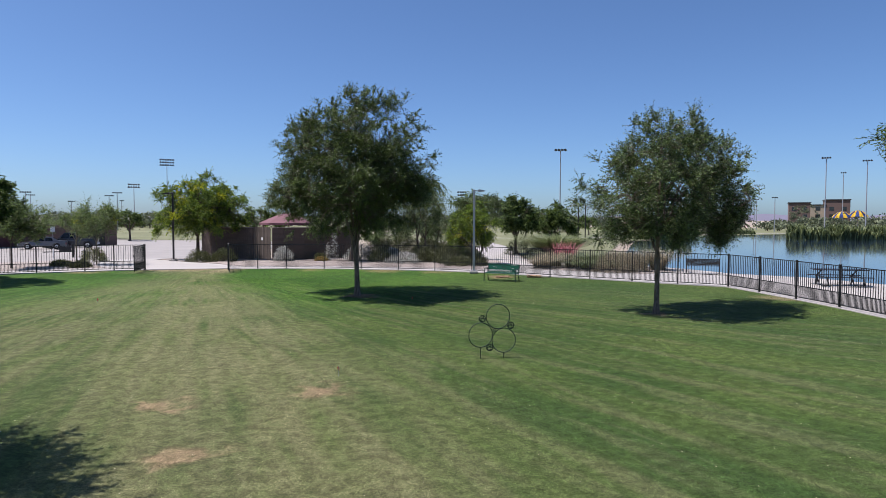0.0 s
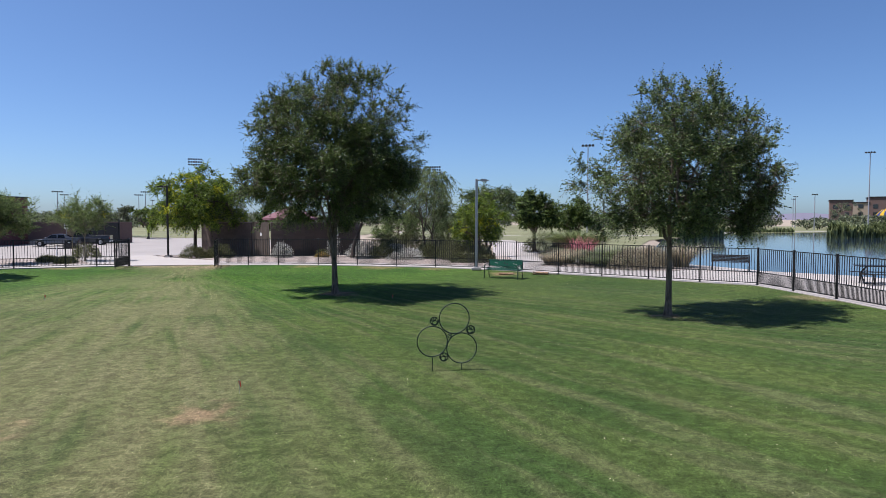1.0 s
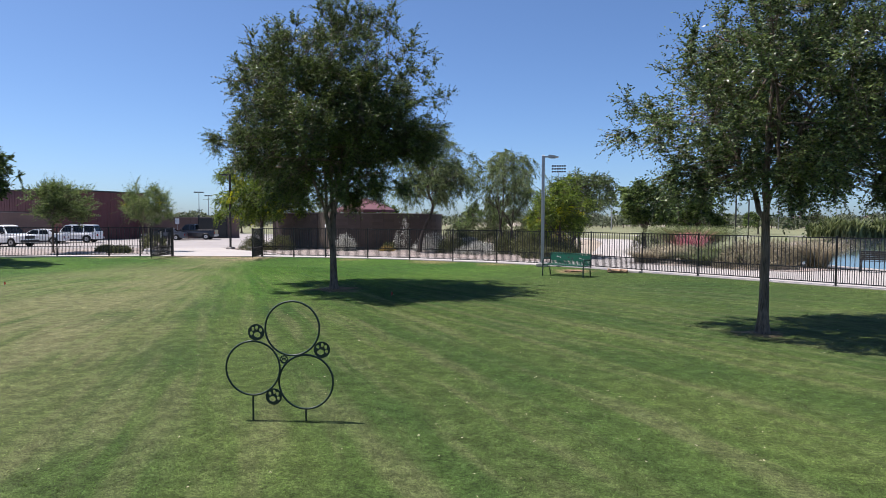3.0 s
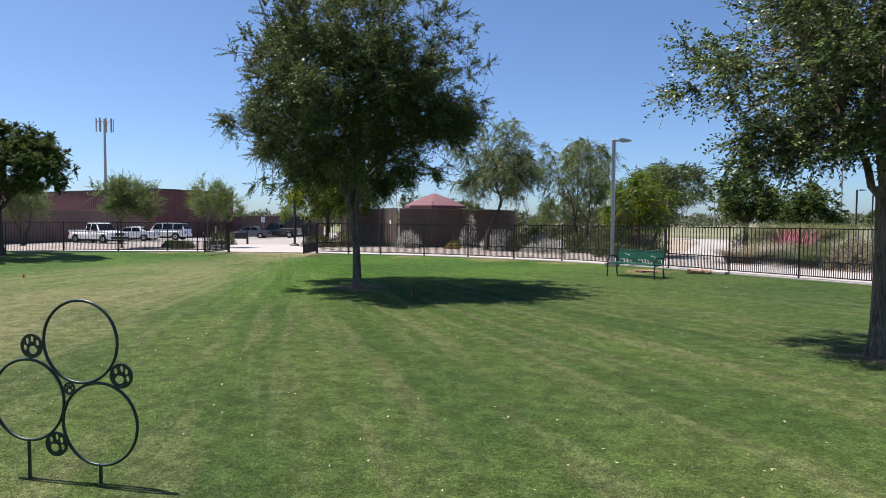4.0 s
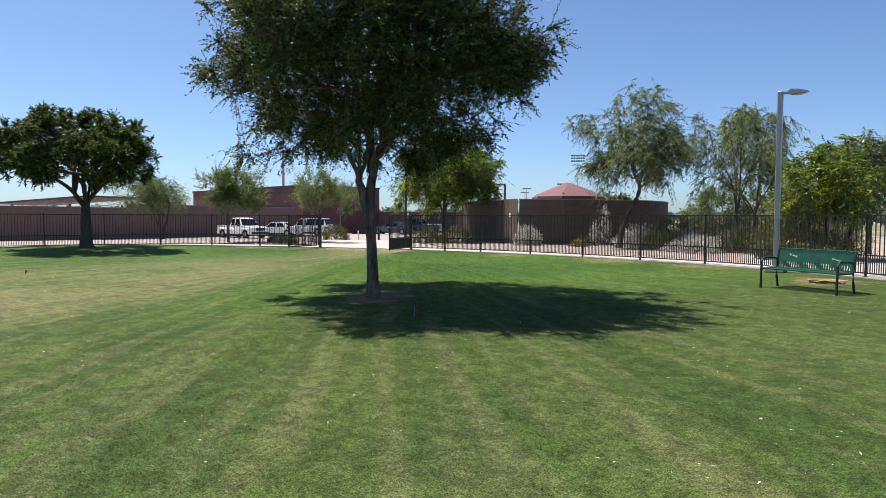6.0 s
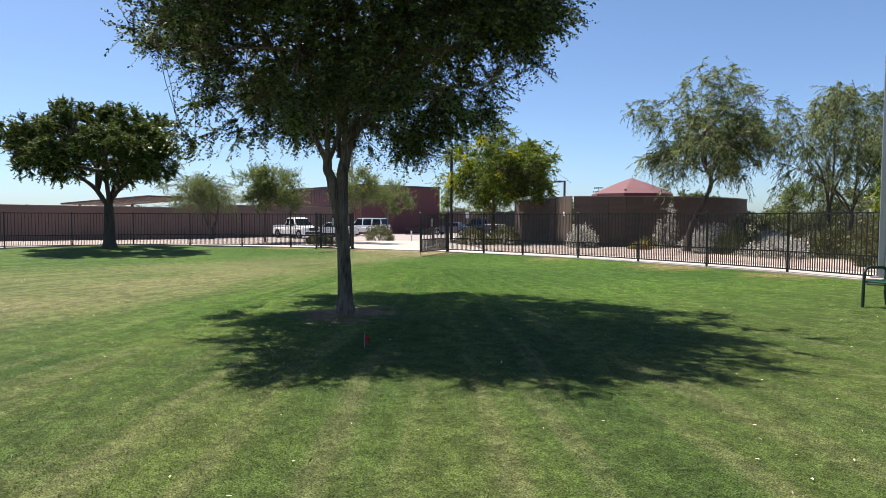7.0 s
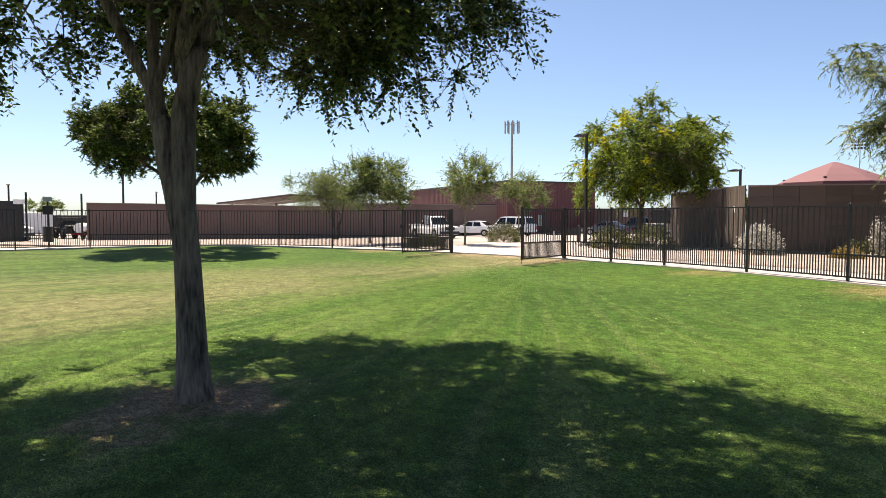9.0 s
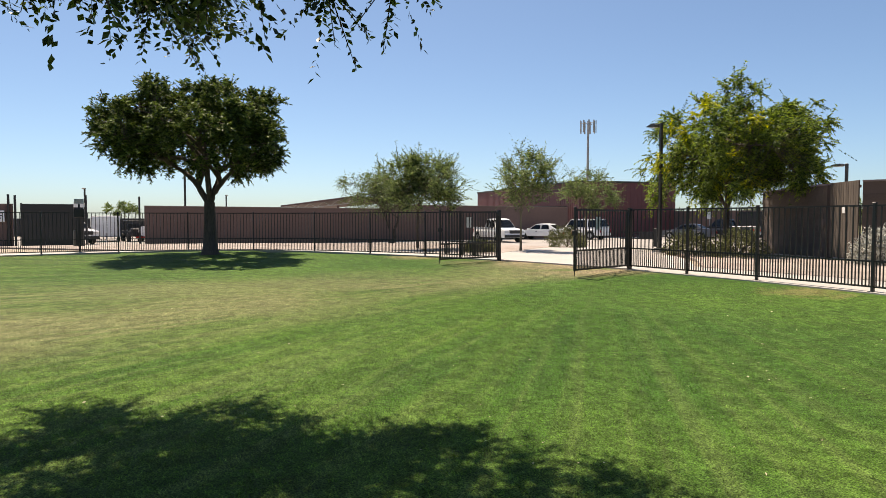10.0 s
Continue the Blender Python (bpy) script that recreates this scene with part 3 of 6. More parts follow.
# ---- vegetation ----
def tube(store, pts, radii, sides):
    """Adds a tapered tube through pts to a pair of lists."""
    verts, faces = store
    pts = np.asarray(pts, float)
    base = sum(len(v) for v in verts)
    d = np.gradient(pts, axis=0)
    d /= np.linalg.norm(d, axis=1)[:, None] + 1e-9
    ref = np.where(np.abs(d[:, 2:3]) > 0.9, [[1.0, 0, 0]], [[0, 0, 1.0]])
    u = np.cross(d, ref)
    u /= np.linalg.norm(u, axis=1)[:, None] + 1e-9
    w = np.cross(d, u)
    ang = np.arange(sides) * 2 * np.pi / sides
    ring = pts[:, None, :] + (np.cos(ang)[None, :, None] * u[:, None, :] + np.sin(ang)[None, :, None] * w[:, None, :]) * np.asarray(radii)[:, None, None]
    verts.append(ring.reshape(-1, 3))
    k, n = np.arange(sides), len(pts)
    for i in range(n - 1):
        a = base + i * sides
        faces.append(np.c_[a + k, a + (k + 1) % sides, a + sides + (k + 1) % sides, a + sides + k])


def bezier(a, b, c, n):
    t = np.linspace(0, 1, n)[:, None]
    return (1 - t) ** 2 * a + 2 * t * (1 - t) * b + t * t * c


def unit(v):
    return v / (np.linalg.norm(v, axis=-1, keepdims=True) + 1e-9)


def leaves_mesh(name, p, a, nrm, length, width, mat, fold=0.12, plain=False):
    """Pointed leaves: base points p, directions a, normals nrm. plain: three corners each, for trees farther off."""
    a, n = unit(a), len(p)
    b = unit(np.cross(nrm, a))
    nn = np.cross(a, b)
    length, width = np.broadcast_to(length, n)[:, None], np.broadcast_to(width, n)[:, None]
    if plain:
        v = np.stack([p - b * width * 0.5, p + b * width * 0.5, p + a * length], 1).reshape(-1, 3)
        return array_mesh(name, v, np.arange(3 * n).reshape(-1, 3), mat)
    v = np.stack([p, p + a * length * 0.45 + b * width / 2 + nn * width * fold, p + a * length, p + a * length * 0.45 - b * width / 2 + nn * width * fold], 1).reshape(-1, 3)
    return array_mesh(name, v, np.arange(4 * n).reshape(-1, 4), mat)


def lobes(rng, d, count, depth):
    """An uneven outline: how far the crown reaches in directions d."""
    c = unit(rng.normal(size=(count, 3)))
    amp = rng.uniform(-depth, depth, count)
    k = rng.uniform(3, 9, count)
    return 1 + (amp[None, :] * np.exp(k[None, :] * (d @ c.T - 1))).sum(1)


def tree(label, x, y, fork, trunk_r, crown, clumps, twigs, per_twig, leaf, bark, mat, seed, limbs=6, droop=0.15, twig_len=0.55, lean=(0, 0), lump=0.35,
         lower=0.75, shell=0.5, category="tree", group="", multi=1, name="tree", spur=0.0, flare=1.9, skirt=None, stem=None, stout=(), rise=0.0, second=None,
         hollow=None, loose=1.0, full=2.6, tilt=0.0, boughs_at=(), prongs=()):
    """A tree: tapered trunk, bent limbs, branches to many clumps, twigs and single leaves.
    crown: centre height, offset x, y, half widths x, y and half height. stem: points of a bent trunk.
    stout: main limbs as end x, y, z, radius, start height. second: material and share of a second leaf colour.
    hollow: radius and height of the bare space round the trunk. tilt: how far high twigs rise and low ones hang.
    prongs: stems of a forked trunk, as points x, y, z, radius. boughs_at: leafy limbs that reach out of the crown, as x, y, z, radius and number of heads."""
    rng = np.random.default_rng(seed)
    top = thing(name, label, category, (x, y, floor_at(x, y) - 0.02), group=group)
    cz, ox, oy, rx, ry, rz = crown
    plain = clumps < 750
    if clumps < 400:
        per_twig, leaf = round(per_twig * 0.75), (leaf[0] * 1.1, leaf[1] * 1.15)
    wood, boughs = ([], []), ([], [])
    ends = []
    for s in range(multi):
        off = np.array([rng.uniform(-0.25, 0.25), rng.uniform(-0.25, 0.25), 0]) if multi > 1 else np.zeros(3)
        tip = np.array([lean[0], lean[1], fork]) + off * 2.5
        n = 12
        line = bezier(off, off + (tip - off) * [0.25, 0.25, 0.55] + rng.normal(0, 0.05, 3) * [1, 1, 0] * (not prongs), tip, n)
        t = np.linspace(0, 1, n)
        rad = trunk_r * (1 - 0.28 * t) + trunk_r * (flare - 1) * np.exp(-t * fork / 0.16)
        tube(wood, line, rad, 14)
        ends.append(tip)
    lines, bearing = [], []
    if stem:
        stem = np.array(stem, float)
        at = np.linspace(0, 1, len(stem))
        line = np.stack([np.interp(np.linspace(0, 1, 40), at, stem[:, k]) for k in range(3)], 1)
        for k in range(3):
            line[2:-2] = (line[:-4] + line[1:-3] + line[2:-2] + line[3:-1] + line[4:]) / 5
        t = np.linspace(0, 1, 40)
        wood[0].clear(), wood[1].clear()
        tube(wood, line, trunk_r * (1 - 0.72 * t) + trunk_r * (flare - 1) * np.exp(-t * 16), 12)
        bearing.append(line[18:])
        lines.append((line[18:], trunk_r * (1 - 0.72 * t[18:])))
    for prong in prongs:
        prong = np.array(prong, float)
        line = np.stack([np.interp(np.linspace(0, 1, 28), np.linspace(0, 1, len(prong)), prong[:, k]) for k in range(4)], 1)
        for k in range(2):
            line[1:-1] = (line[:-2] + line[1:-1] * 2 + line[2:]) / 4
        line[12:, :3] += np.cumsum(rng.normal(0, 0.008, (16, 3)), 0)
        r = line[:, 3].copy()
        tube(wood, line[:, :3], r, 14)
        if prong[-1, 2] > 4:
            bearing.append(line[14:26, :3])
            lines.append((line[14:, :3], r[14:]))
    for sx, sy, sz, sr, s0 in stout:
        start = np.array([lean[0], lean[1], 0.0]) * s0 / fork + [0, 0, s0]
        end = np.array([sx, sy, sz])
        line = bezier(start, start + (end - start) * [0.2, 0.2, 0.5], end, 14)
        line[2:] += np.cumsum(rng.normal(0, 0.018, (12, 3)), 0)
        r = sr * np.linspace(1.0, 0.22, 14)
        r[:3] *= (0.45, 0.72, 0.92)
        tube(wood, line, r, 12)
        bearing.append(line[4:12])
        lines.append((line[3:], r[3:]))
    for i in range(limbs):
        start = ends[i % len(ends)] - np.array([0, 0, rng.uniform(0.0, 0.25)])
        if bearing:
            b = bearing[i % len(bearing)]
            start = b[int(rng.integers(0, len(b)))]
        ang = 2 * np.pi * (i + rng.uniform(-0.3, 0.3)) / limbs
        up = (rng.uniform(0.1, 0.75) if i % 2 else rng.uniform(-0.75, -0.15) * lower) if i else 0.85
        reach = (0.60 if i % 2 else 0.78) if i else 0.12
        tgt = np.array([ox + math.cos(ang) * rx * reach, oy + math.sin(ang) * ry * reach, cz + rz * up * 0.8])
        mid = start + (tgt - start) * [0.30, 0.30, 0.66] + rng.normal(0, 0.15, 3)
        line = bezier(start, mid, tgt, 12)
        line[1:] += np.cumsum(rng.normal(0, 0.025, (11, 3)), 0)
        r = trunk_r * np.linspace(0.60 if limbs < 5 else 0.36 if bearing else 0.50, 0.10, 12) * rng.uniform(0.85, 1.1)
        tube(wood, line, r, 9)
        lines.append((line, r))
    pts, rads = np.concatenate([l[0][3:] for l in lines]), np.concatenate([l[1][3:] for l in lines])
    rx, ry, rz = rx - twig_len * 0.55, ry - twig_len * 0.55, rz - twig_len * 0.45
    heads = max(14, clumps // 5)
    d = unit(rng.normal(size=(heads, 3)))
    reach = lobes(rng, d, 16, lump)
    reach = np.clip(reach / np.percentile(reach, 75), 0.55, 1.12) * rng.uniform(shell ** 2, 1, heads) ** 0.5
    under = d[:, 2] < 0
    hor = np.sqrt(1 - d[:, 2] ** 2) + 1e-6
    fuller = np.where(under, (1 - np.abs(d[:, 2]) ** full) ** (1 / full) / hor, 1.0)
    d[:, :2] *= np.minimum(fuller, 2.5)[:, None]
    d[:, 2] = np.where(under, d[:, 2] * lower, d[:, 2])
    c = np.array([ox, oy, cz]) + d * reach[:, None] * [rx, ry, rz]
    size = 0.12 * (rx + rz) / 2 * rng.uniform(0.6, 1.3, heads)
    if skirt:
        n, r0, r1, z0, z1 = skirt
        a, r = rng.uniform(0, 2 * np.pi, n), rng.uniform(r0, r1, n)
        c = np.concatenate([c, np.c_[ox + r * np.cos(a), oy + r * np.sin(a), rng.uniform(z0, z1, n)]])
        size = np.concatenate([size, np.full(n, 0.2)])
        heads += n
    for bx, by, bz, br, n in boughs_at:
        c = np.concatenate([c, np.array([bx, by, bz]) + unit(rng.normal(size=(n, 3))) * (br * rng.uniform(0.1, 1, (n, 1)) ** 0.5) * [1, 1, 0.7]])
        size = np.concatenate([size, np.full(n, 0.16)])
        heads += n
    if hollow:
        low = (np.hypot(c[:, 0], c[:, 1]) < hollow[0]) & (c[:, 2] < hollow[1])
        c[low, 2] = hollow[1] + rng.uniform(0, 1.2, low.sum())
    pick = rng.integers(0, heads, clumps)
    c = c[pick] + np.clip(rng.normal(0, 1, (clumps, 3)), -1.5, 1.5) * size[pick][:, None] * [loose, loose, 0.8 * loose]
    tint = rng.random(heads)[pick] * 0.7 + rng.random(clumps) * 0.3 < (second[1] if second else 0)
    P, A, T = [], [], []
    for q, tinted in zip(c, tint):
        cost = np.linalg.norm(pts - q, axis=1) + 0.6 * np.maximum(0, pts[:, 2] - q[2])
        j = int(cost.argmin())
        mid = (pts[j] + q) / 2 + np.array([0, 0, 0.16 - droop * 0.5]) + rng.normal(0, 0.16, 3)
        line = bezier(pts[j], mid, q, 4)
        r0 = min(rads[j] * 0.5, 0.012)
        tube(boughs, line, np.linspace(r0, 0.006, 4), 3)
        out = unit(q - np.array([ox, oy, cz - rz * 0.5]))
        for k in range(twigs):
            dr = unit(out * 0.6 + rng.normal(0, 0.75, 3) + np.array([0, 0, 0.15 - droop + rise + tilt * (q[2] - cz) / rz]))
            ln = twig_len * rng.uniform(0.55, 1.35) * (1 + (spur if rng.random() < 0.12 else 0))
            b = q + dr * ln * rng.uniform(-0.15, 0.05)
            e = b + dr * ln + np.array([0, 0, -droop * ln * rng.uniform(0.3, 1.3)])
            tw = bezier(b, b + dr * ln * 0.55 + np.array([0, 0, 0.05]), e, 3)
            if k % 2 == 0:
                tube(boughs, tw[::2], (0.006, 0.002), 3)
            s = (np.arange(per_twig) + rng.uniform(0, 1, per_twig)) / per_twig
            s = s[:, None]
            pos = (1 - s) ** 2 * tw[0] + 2 * s * (1 - s) * tw[1] + s * s * tw[2]
            side = unit(np.cross(dr, [0, 0, 1.0]) + 1e-6) * np.where(np.arange(per_twig) % 2, 1, -1)[:, None]
            P.append(pos)
            T.append(np.full(per_twig, tinted))
            A.append(unit(side * 0.8 + dr * 0.55 + rng.normal(0, 0.35, (per_twig, 3)) + np.array([0, 0, -droop])))
    P, A, T = np.concatenate(P), np.concatenate(A), np.concatenate(T)
    N = unit(rng.normal(0, 1.0, P.shape) + [0, 0, 0.35])
    scale = rng.uniform(0.7, 1.25, len(P))
    mesh_part("trunk", array_mesh("trunk", np.concatenate(wood[0]), np.concatenate(wood[1]), bark, True), top)
    mesh_part("branchwork", array_mesh("branchwork", np.concatenate(boughs[0]), np.concatenate(boughs[1]), bark, True), top)
    tagged(mesh_part("crown", leaves_mesh("crown", P[~T], A[~T], N[~T], leaf[0] * scale[~T], leaf[1] * scale[~T], mat, plain=plain), top), kind="stuff")
    if T.any():
        tagged(mesh_part("turned_leaves", leaves_mesh("turned_leaves", P[T], A[T], N[T], leaf[0] * scale[T], leaf[1] * scale[T], second[0], plain=plain), top, "yellowing sprays of leaves"), kind="stuff")
    return top


def shrub(label, x, y, rx, ry, h, count, leaf, mat, seed, name="shrub", group="", stems=9, category="shrub"):
    rng = np.random.default_rng(seed)
    top = thing(name, label, category, (x, y, floor_at(x, y) + 0.01), group=group)
    wood = ([], [])
    for i in range(stems):
        a = rng.uniform(0, 2 * np.pi)
        e = np.array([math.cos(a) * rx * 0.7, math.sin(a) * ry * 0.7, h * rng.uniform(0.5, 0.85)])
        tube(wood, bezier(np.array([0, 0, 0.0]), e * [0.3, 0.3, 0.6], e, 5), np.linspace(0.02, 0.006, 5), 5)
    d = unit(rng.normal(size=(count // 14, 3)))
    d[:, 2] = np.abs(d[:, 2])
    q = d * (lobes(rng, d, 12, 0.3) * rng.uniform(0.3, 1, len(d)) ** 0.45)[:, None] * [rx, ry, h]
    q[:, 2] = np.maximum(q[:, 2], 0.04)
    P = np.repeat(q, 14, 0) + rng.normal(0, 0.075, (len(q) * 14, 3)) * [1, 1, 0.8]
    P[:, 2] = np.maximum(P[:, 2], 0.01)
    A = unit(unit(P + [0, 0, 0.2]) + rng.normal(0, 0.6, P.shape))
    s = rng.uniform(0.6, 1.3, len(P))
    mesh_part("stems", array_mesh("stems", np.concatenate(wood[0]), np.concatenate(wood[1]), BARK_DARK), top)
    tagged(mesh_part("foliage", leaves_mesh("foliage", P, A, unit(rng.normal(size=P.shape)), leaf[0] * s, leaf[1] * s, mat, plain=True), top), kind="stuff")
    return top


def blades(rng, n, r, h, spread, width):
    """Arching strips of three quads: arrays of vertices and faces."""
    a = rng.uniform(0, 2 * np.pi, n)
    base = np.c_[np.cos(a), np.sin(a), np.zeros(n)] * (r * np.sqrt(rng.uniform(0, 1, n)))[:, None]
    out = np.c_[np.cos(a), np.sin(a), np.zeros(n)] + rng.normal(0, 0.5, (n, 3)) * [1, 1, 0]
    hh = h * rng.uniform(0.6, 1.1, n)
    rows = []
    side = unit(np.cross(out, [0, 0, 1.0]) + 1e-6)
    for t, w in ((0, 1), (0.4, 0.9), (0.75, 0.6), (1.0, 0.08)):
        p = base + out * (spread * t ** 2 * hh)[:, None] + np.array([0, 0, 1.0]) * (hh * (t - 0.28 * spread * t ** 3))[:, None]
        rows += [p - side * width * w / 2, p + side * width * w / 2]
    v = np.stack(rows, 1).reshape(-1, 3)
    i = np.arange(n)[:, None] * 8
    f = np.concatenate([i + [[0, 1, 3, 2]], i + [[2, 3, 5, 4]], i + [[4, 5, 7, 6]]])
    return v, f


def grass_clump(label, x, y, r, h, n, spread, width, mat, seed, plume=None, group="pond grasses"):
    rng = np.random.default_rng(seed)
    top = thing("grass_clump", label, "ornamental grass", (x, y, floor_at(x, y) + 0.02), group=group)
    v, f = blades(rng, n, r, h, spread, width)
    tagged(mesh_part("blade_tuft", array_mesh("blade_tuft", v, f, mat), top), kind="stuff")
    if plume:
        v, f = blades(rng, 90, r * 0.9, h * 1.6, spread * 0.5, width * 2.0)
        tagged(mesh_part("plume_tuft", array_mesh("plume_tuft", v, f, plume), top), kind="stuff")


tree("dense green lace-leaved elm in the lawn", -3.775, 25.535, 1.75, 0.117, (5.2, -0.22, 0.16, 3.55, 3.6, 3.08), 1702, 12, 21, (0.054, 0.0275), BARK, ELM, 11,
     limbs=30, droop=0.14, twig_len=0.40, lump=0.24, lower=0.76, shell=0.36, spur=0.15, full=2.4, skirt=(26, 1.0, 2.5, 2.85, 3.3), flare=1.35, group="lawn trees", lean=(-0.03, -0.06), tilt=0.40,
     prongs=(((-0.03, -0.055, 1.15, 0.070), (-0.055, -0.105, 1.6, 0.080), (-0.11, -0.21, 2.15, 0.076), (-0.13, -0.25, 2.5, 0.062)),
             ((-0.12, -0.23, 2.3, 0.040), (-0.27, -0.48, 2.9, 0.048), (-0.5, -0.85, 3.8, 0.035), (-0.75, -1.25, 4.7, 0.018)),
             ((-0.12, -0.23, 2.3, 0.040), (-0.15, -0.22, 3.1, 0.045), (-0.3, -0.1, 4.2, 0.034), (-0.5, 0.1, 5.4, 0.016)),
             ((-0.12, -0.23, 2.3, 0.034), (0.0, -0.07, 2.85, 0.040), (0.4, -0.3, 3.7, 0.030), (1.1, -0.7, 4.6, 0.014)),
             ((-0.02, -0.05, 1.15, 0.085), (-0.02, -0.045, 1.7, 0.092), (-0.02, -0.04, 2.2, 0.090), (0.03, 0.05, 2.55, 0.078), (0.15, 0.26, 3.0, 0.066), (0.5, 0.85, 4.2, 0.042), (0.6, 1.0, 5.6, 0.018)),
             ((-0.01, 0.0, 2.3, 0.048), (-0.1, 0.08, 3.0, 0.050), (-0.5, 0.45, 3.8, 0.034), (-1.2, 0.9, 4.7, 0.015))),
     stout=((0.0, 0.0, 6.8, 0.055, 2.4), (2.3, 1.4, 4.4, 0.05, 2.45), (2.0, 0.3, 4.4, 0.045, 2.45)), hollow=(1.0, 3.3),
     boughs_at=((2.3, 1.4, 4.5, 0.7, 16), (2.4, 0.4, 4.4, 0.6, 10), (-1.9, 2.5, 4.2, 0.8, 12), (-2.4, -1.3, 4.5, 0.7, 10), (-3.0, 0.5, 4.0, 0.8, 10), (-2.7, 1.4, 3.8, 0.8, 9), (0.5, -2.7, 4.5, 0.8, 10), (-0.2, 1.5, 2.85, 0.5, 5)))
tree("young elm with an open green crown in the lawn", 7.18, 20.91, 2.3, 0.092, (4.5, 0.75, 0.75, 3.15, 3.1, 2.55), 840, 12, 18, (0.064, 0.030), BARK, ELM_GREY, 23,
     limbs=13, droop=0.12, twig_len=0.46, lump=0.32, lower=0.80, shell=0.32, spur=0.3, group="lawn trees", flare=1.6, tilt=0.6, full=2.4,
     boughs_at=((2.7, 0.9, 3.3, 0.7, 10), (2.3, 0.4, 2.65, 0.55, 6), (-1.2, 0.3, 2.95, 0.7, 9), (0.6, -0.9, 2.9, 0.6, 6)),
     stout=((-0.9, 0.4, 4.2, 0.06, 2.0), (0.8, -0.6, 4.4, 0.055, 2.1), (0.3, 0.9, 4.8, 0.05, 2.15), (0.0, -0.1, 5.8, 0.065, 2.1)), hollow=(0.7, 2.8))
tree("dark round-crowned tree by the fence", -23.65, 28.35, 1.75, 0.235, (4.1, -0.1, -0.3, 3.35, 3.4, 1.75), 740, 11, 21, (0.094, 0.044), BARK_DARK, DARK_LEAF, 31,
     limbs=12, droop=0.1, twig_len=0.34, lump=0.10, lower=0.82, shell=0.5, loose=0.85, group="lawn trees", flare=1.35, full=2.8, tilt=0.3,
     stout=((-1.3, -2.1, 3.7, 0.12, 1.6), (0.8, 1.8, 3.7, 0.11, 1.6), (-0.3, -0.2, 4.6, 0.11, 1.7), (1.3, -0.5, 4.0, 0.08, 1.7), (-1.4, 0.9, 3.9, 0.08, 1.7)), hollow=(1.7, 3.2))
tree("dark round-crowned tree by the fence", -25.1, 18.9, 2.0, 0.18, (4.3, 0.0, 0.0, 3.4, 3.4, 1.9), 200, 8, 14, (0.14, 0.06), BARK_DARK, DARK_LEAF, 37,
     limbs=6, droop=0.1, twig_len=0.42, lump=0.16, shell=0.55, group="lawn trees", flare=1.5)
tree("leafy elm at the edge of the lawn", -8.5, 5.7, 1.8, 0.13, (4.9, 0.0, 0.0, 2.95, 2.95, 2.2), 340, 9, 15, (0.075, 0.034), BARK, ELM, 41,
     limbs=6, droop=0.18, lump=0.3, group="lawn trees")
tree("dark leafy tree beside the pond path", 19.0, 22.8, 2.4, 0.18, (5.9, 0.0, 0.0, 3.4, 3.4, 2.0), 560, 9, 15, (0.10, 0.045), BARK_DARK, DARK_LEAF, 43,
     limbs=6, lump=0.25, shell=0.5)
tree("spreading green tree with yellowing sprays in a gravel bed", -19.15, 46.7, 1.9, 0.14, (4.15, 0.2, 0.35, 3.4, 3.3, 2.1), 700, 10, 18, (0.115, 0.044), BARK_DARK, YELLOW_LEAF, 47,
     limbs=11, droop=0.34, twig_len=0.5, lump=0.5, lower=0.85, shell=0.35, spur=0.6, loose=1.1, skirt=(26, 1.2, 3.2, 2.2, 3.2), second=(TURNED_LEAF, 0.2), tilt=0.25,
     stout=((-1.3, -1.0, 4.4, 0.09, 1.6), (1.3, 1.2, 4.6, 0.09, 1.6), (0.6, -1.2, 4.8, 0.08, 1.7), (-0.6, 1.2, 5.2, 0.08, 1.7)))
tree("airy willow-leaved tree with a bent trunk", -7.4, 45.1, 2.3, 0.13, (4.95, 0.7, 0.85, 3.2, 3.2, 2.75), 310, 9, 20, (0.14, 0.028), BARK_DARK, WILLOW_LEAF, 53,
     limbs=9, droop=0.65, twig_len=0.62, lump=0.7, lower=1.0, shell=0.25, loose=1.35, flare=1.35, boughs_at=((-0.5, -0.7, 4.0, 1.0, 6), (1.2, 1.5, 3.9, 0.9, 6)),
     stem=((0, 0, 0), (0.04, 0.06, 0.6), (0.10, 0.13, 1.15), (0.42, 0.55, 2.0), (0.66, 0.86, 2.7), (0.62, 0.80, 3.15), (0.36, 0.46, 3.5), (0.30, 0.38, 4.2), (0.6, 0.8, 5.2), (1.0, 1.3, 6.2)))
tree("airy willow-leaved tree in the gravel bed", -2.3, 47.2, 1.6, 0.09, (4.6, -0.3, 0.0, 3.2, 3.0, 2.7), 200, 9, 19, (0.14, 0.028), BARK_DARK, WILLOW_LEAF, 59,
     limbs=9, droop=0.85, twig_len=0.66, lump=0.65, lower=1.0, shell=0.25, multi=2, loose=1.3)
tree("yellow-green feathery tree behind the lamp post", 1.4, 42.6, 1.1, 0.09, (2.7, -0.2, 0.0, 1.9, 1.9, 1.75), 230, 9, 16, (0.11, 0.038), BARK_DARK, YELLOW_LEAF, 61,
     limbs=6, droop=0.5, twig_len=0.5, lump=0.5, lower=1.0, shell=0.35, multi=2, second=(TURNED_LEAF, 0.2))
tree("dark green feathery tree behind the gravel bed", 1.6, 52.0, 1.5, 0.11, (3.9, 0.0, 0.0, 2.6, 2.5, 2.1), 300, 9, 15, (0.13, 0.045), BARK_DARK, ELM_GREY, 63,
     limbs=7, droop=0.4, twig_len=0.55, lump=0.6, lower=1.0, shell=0.3, spur=0.6, loose=1.2)
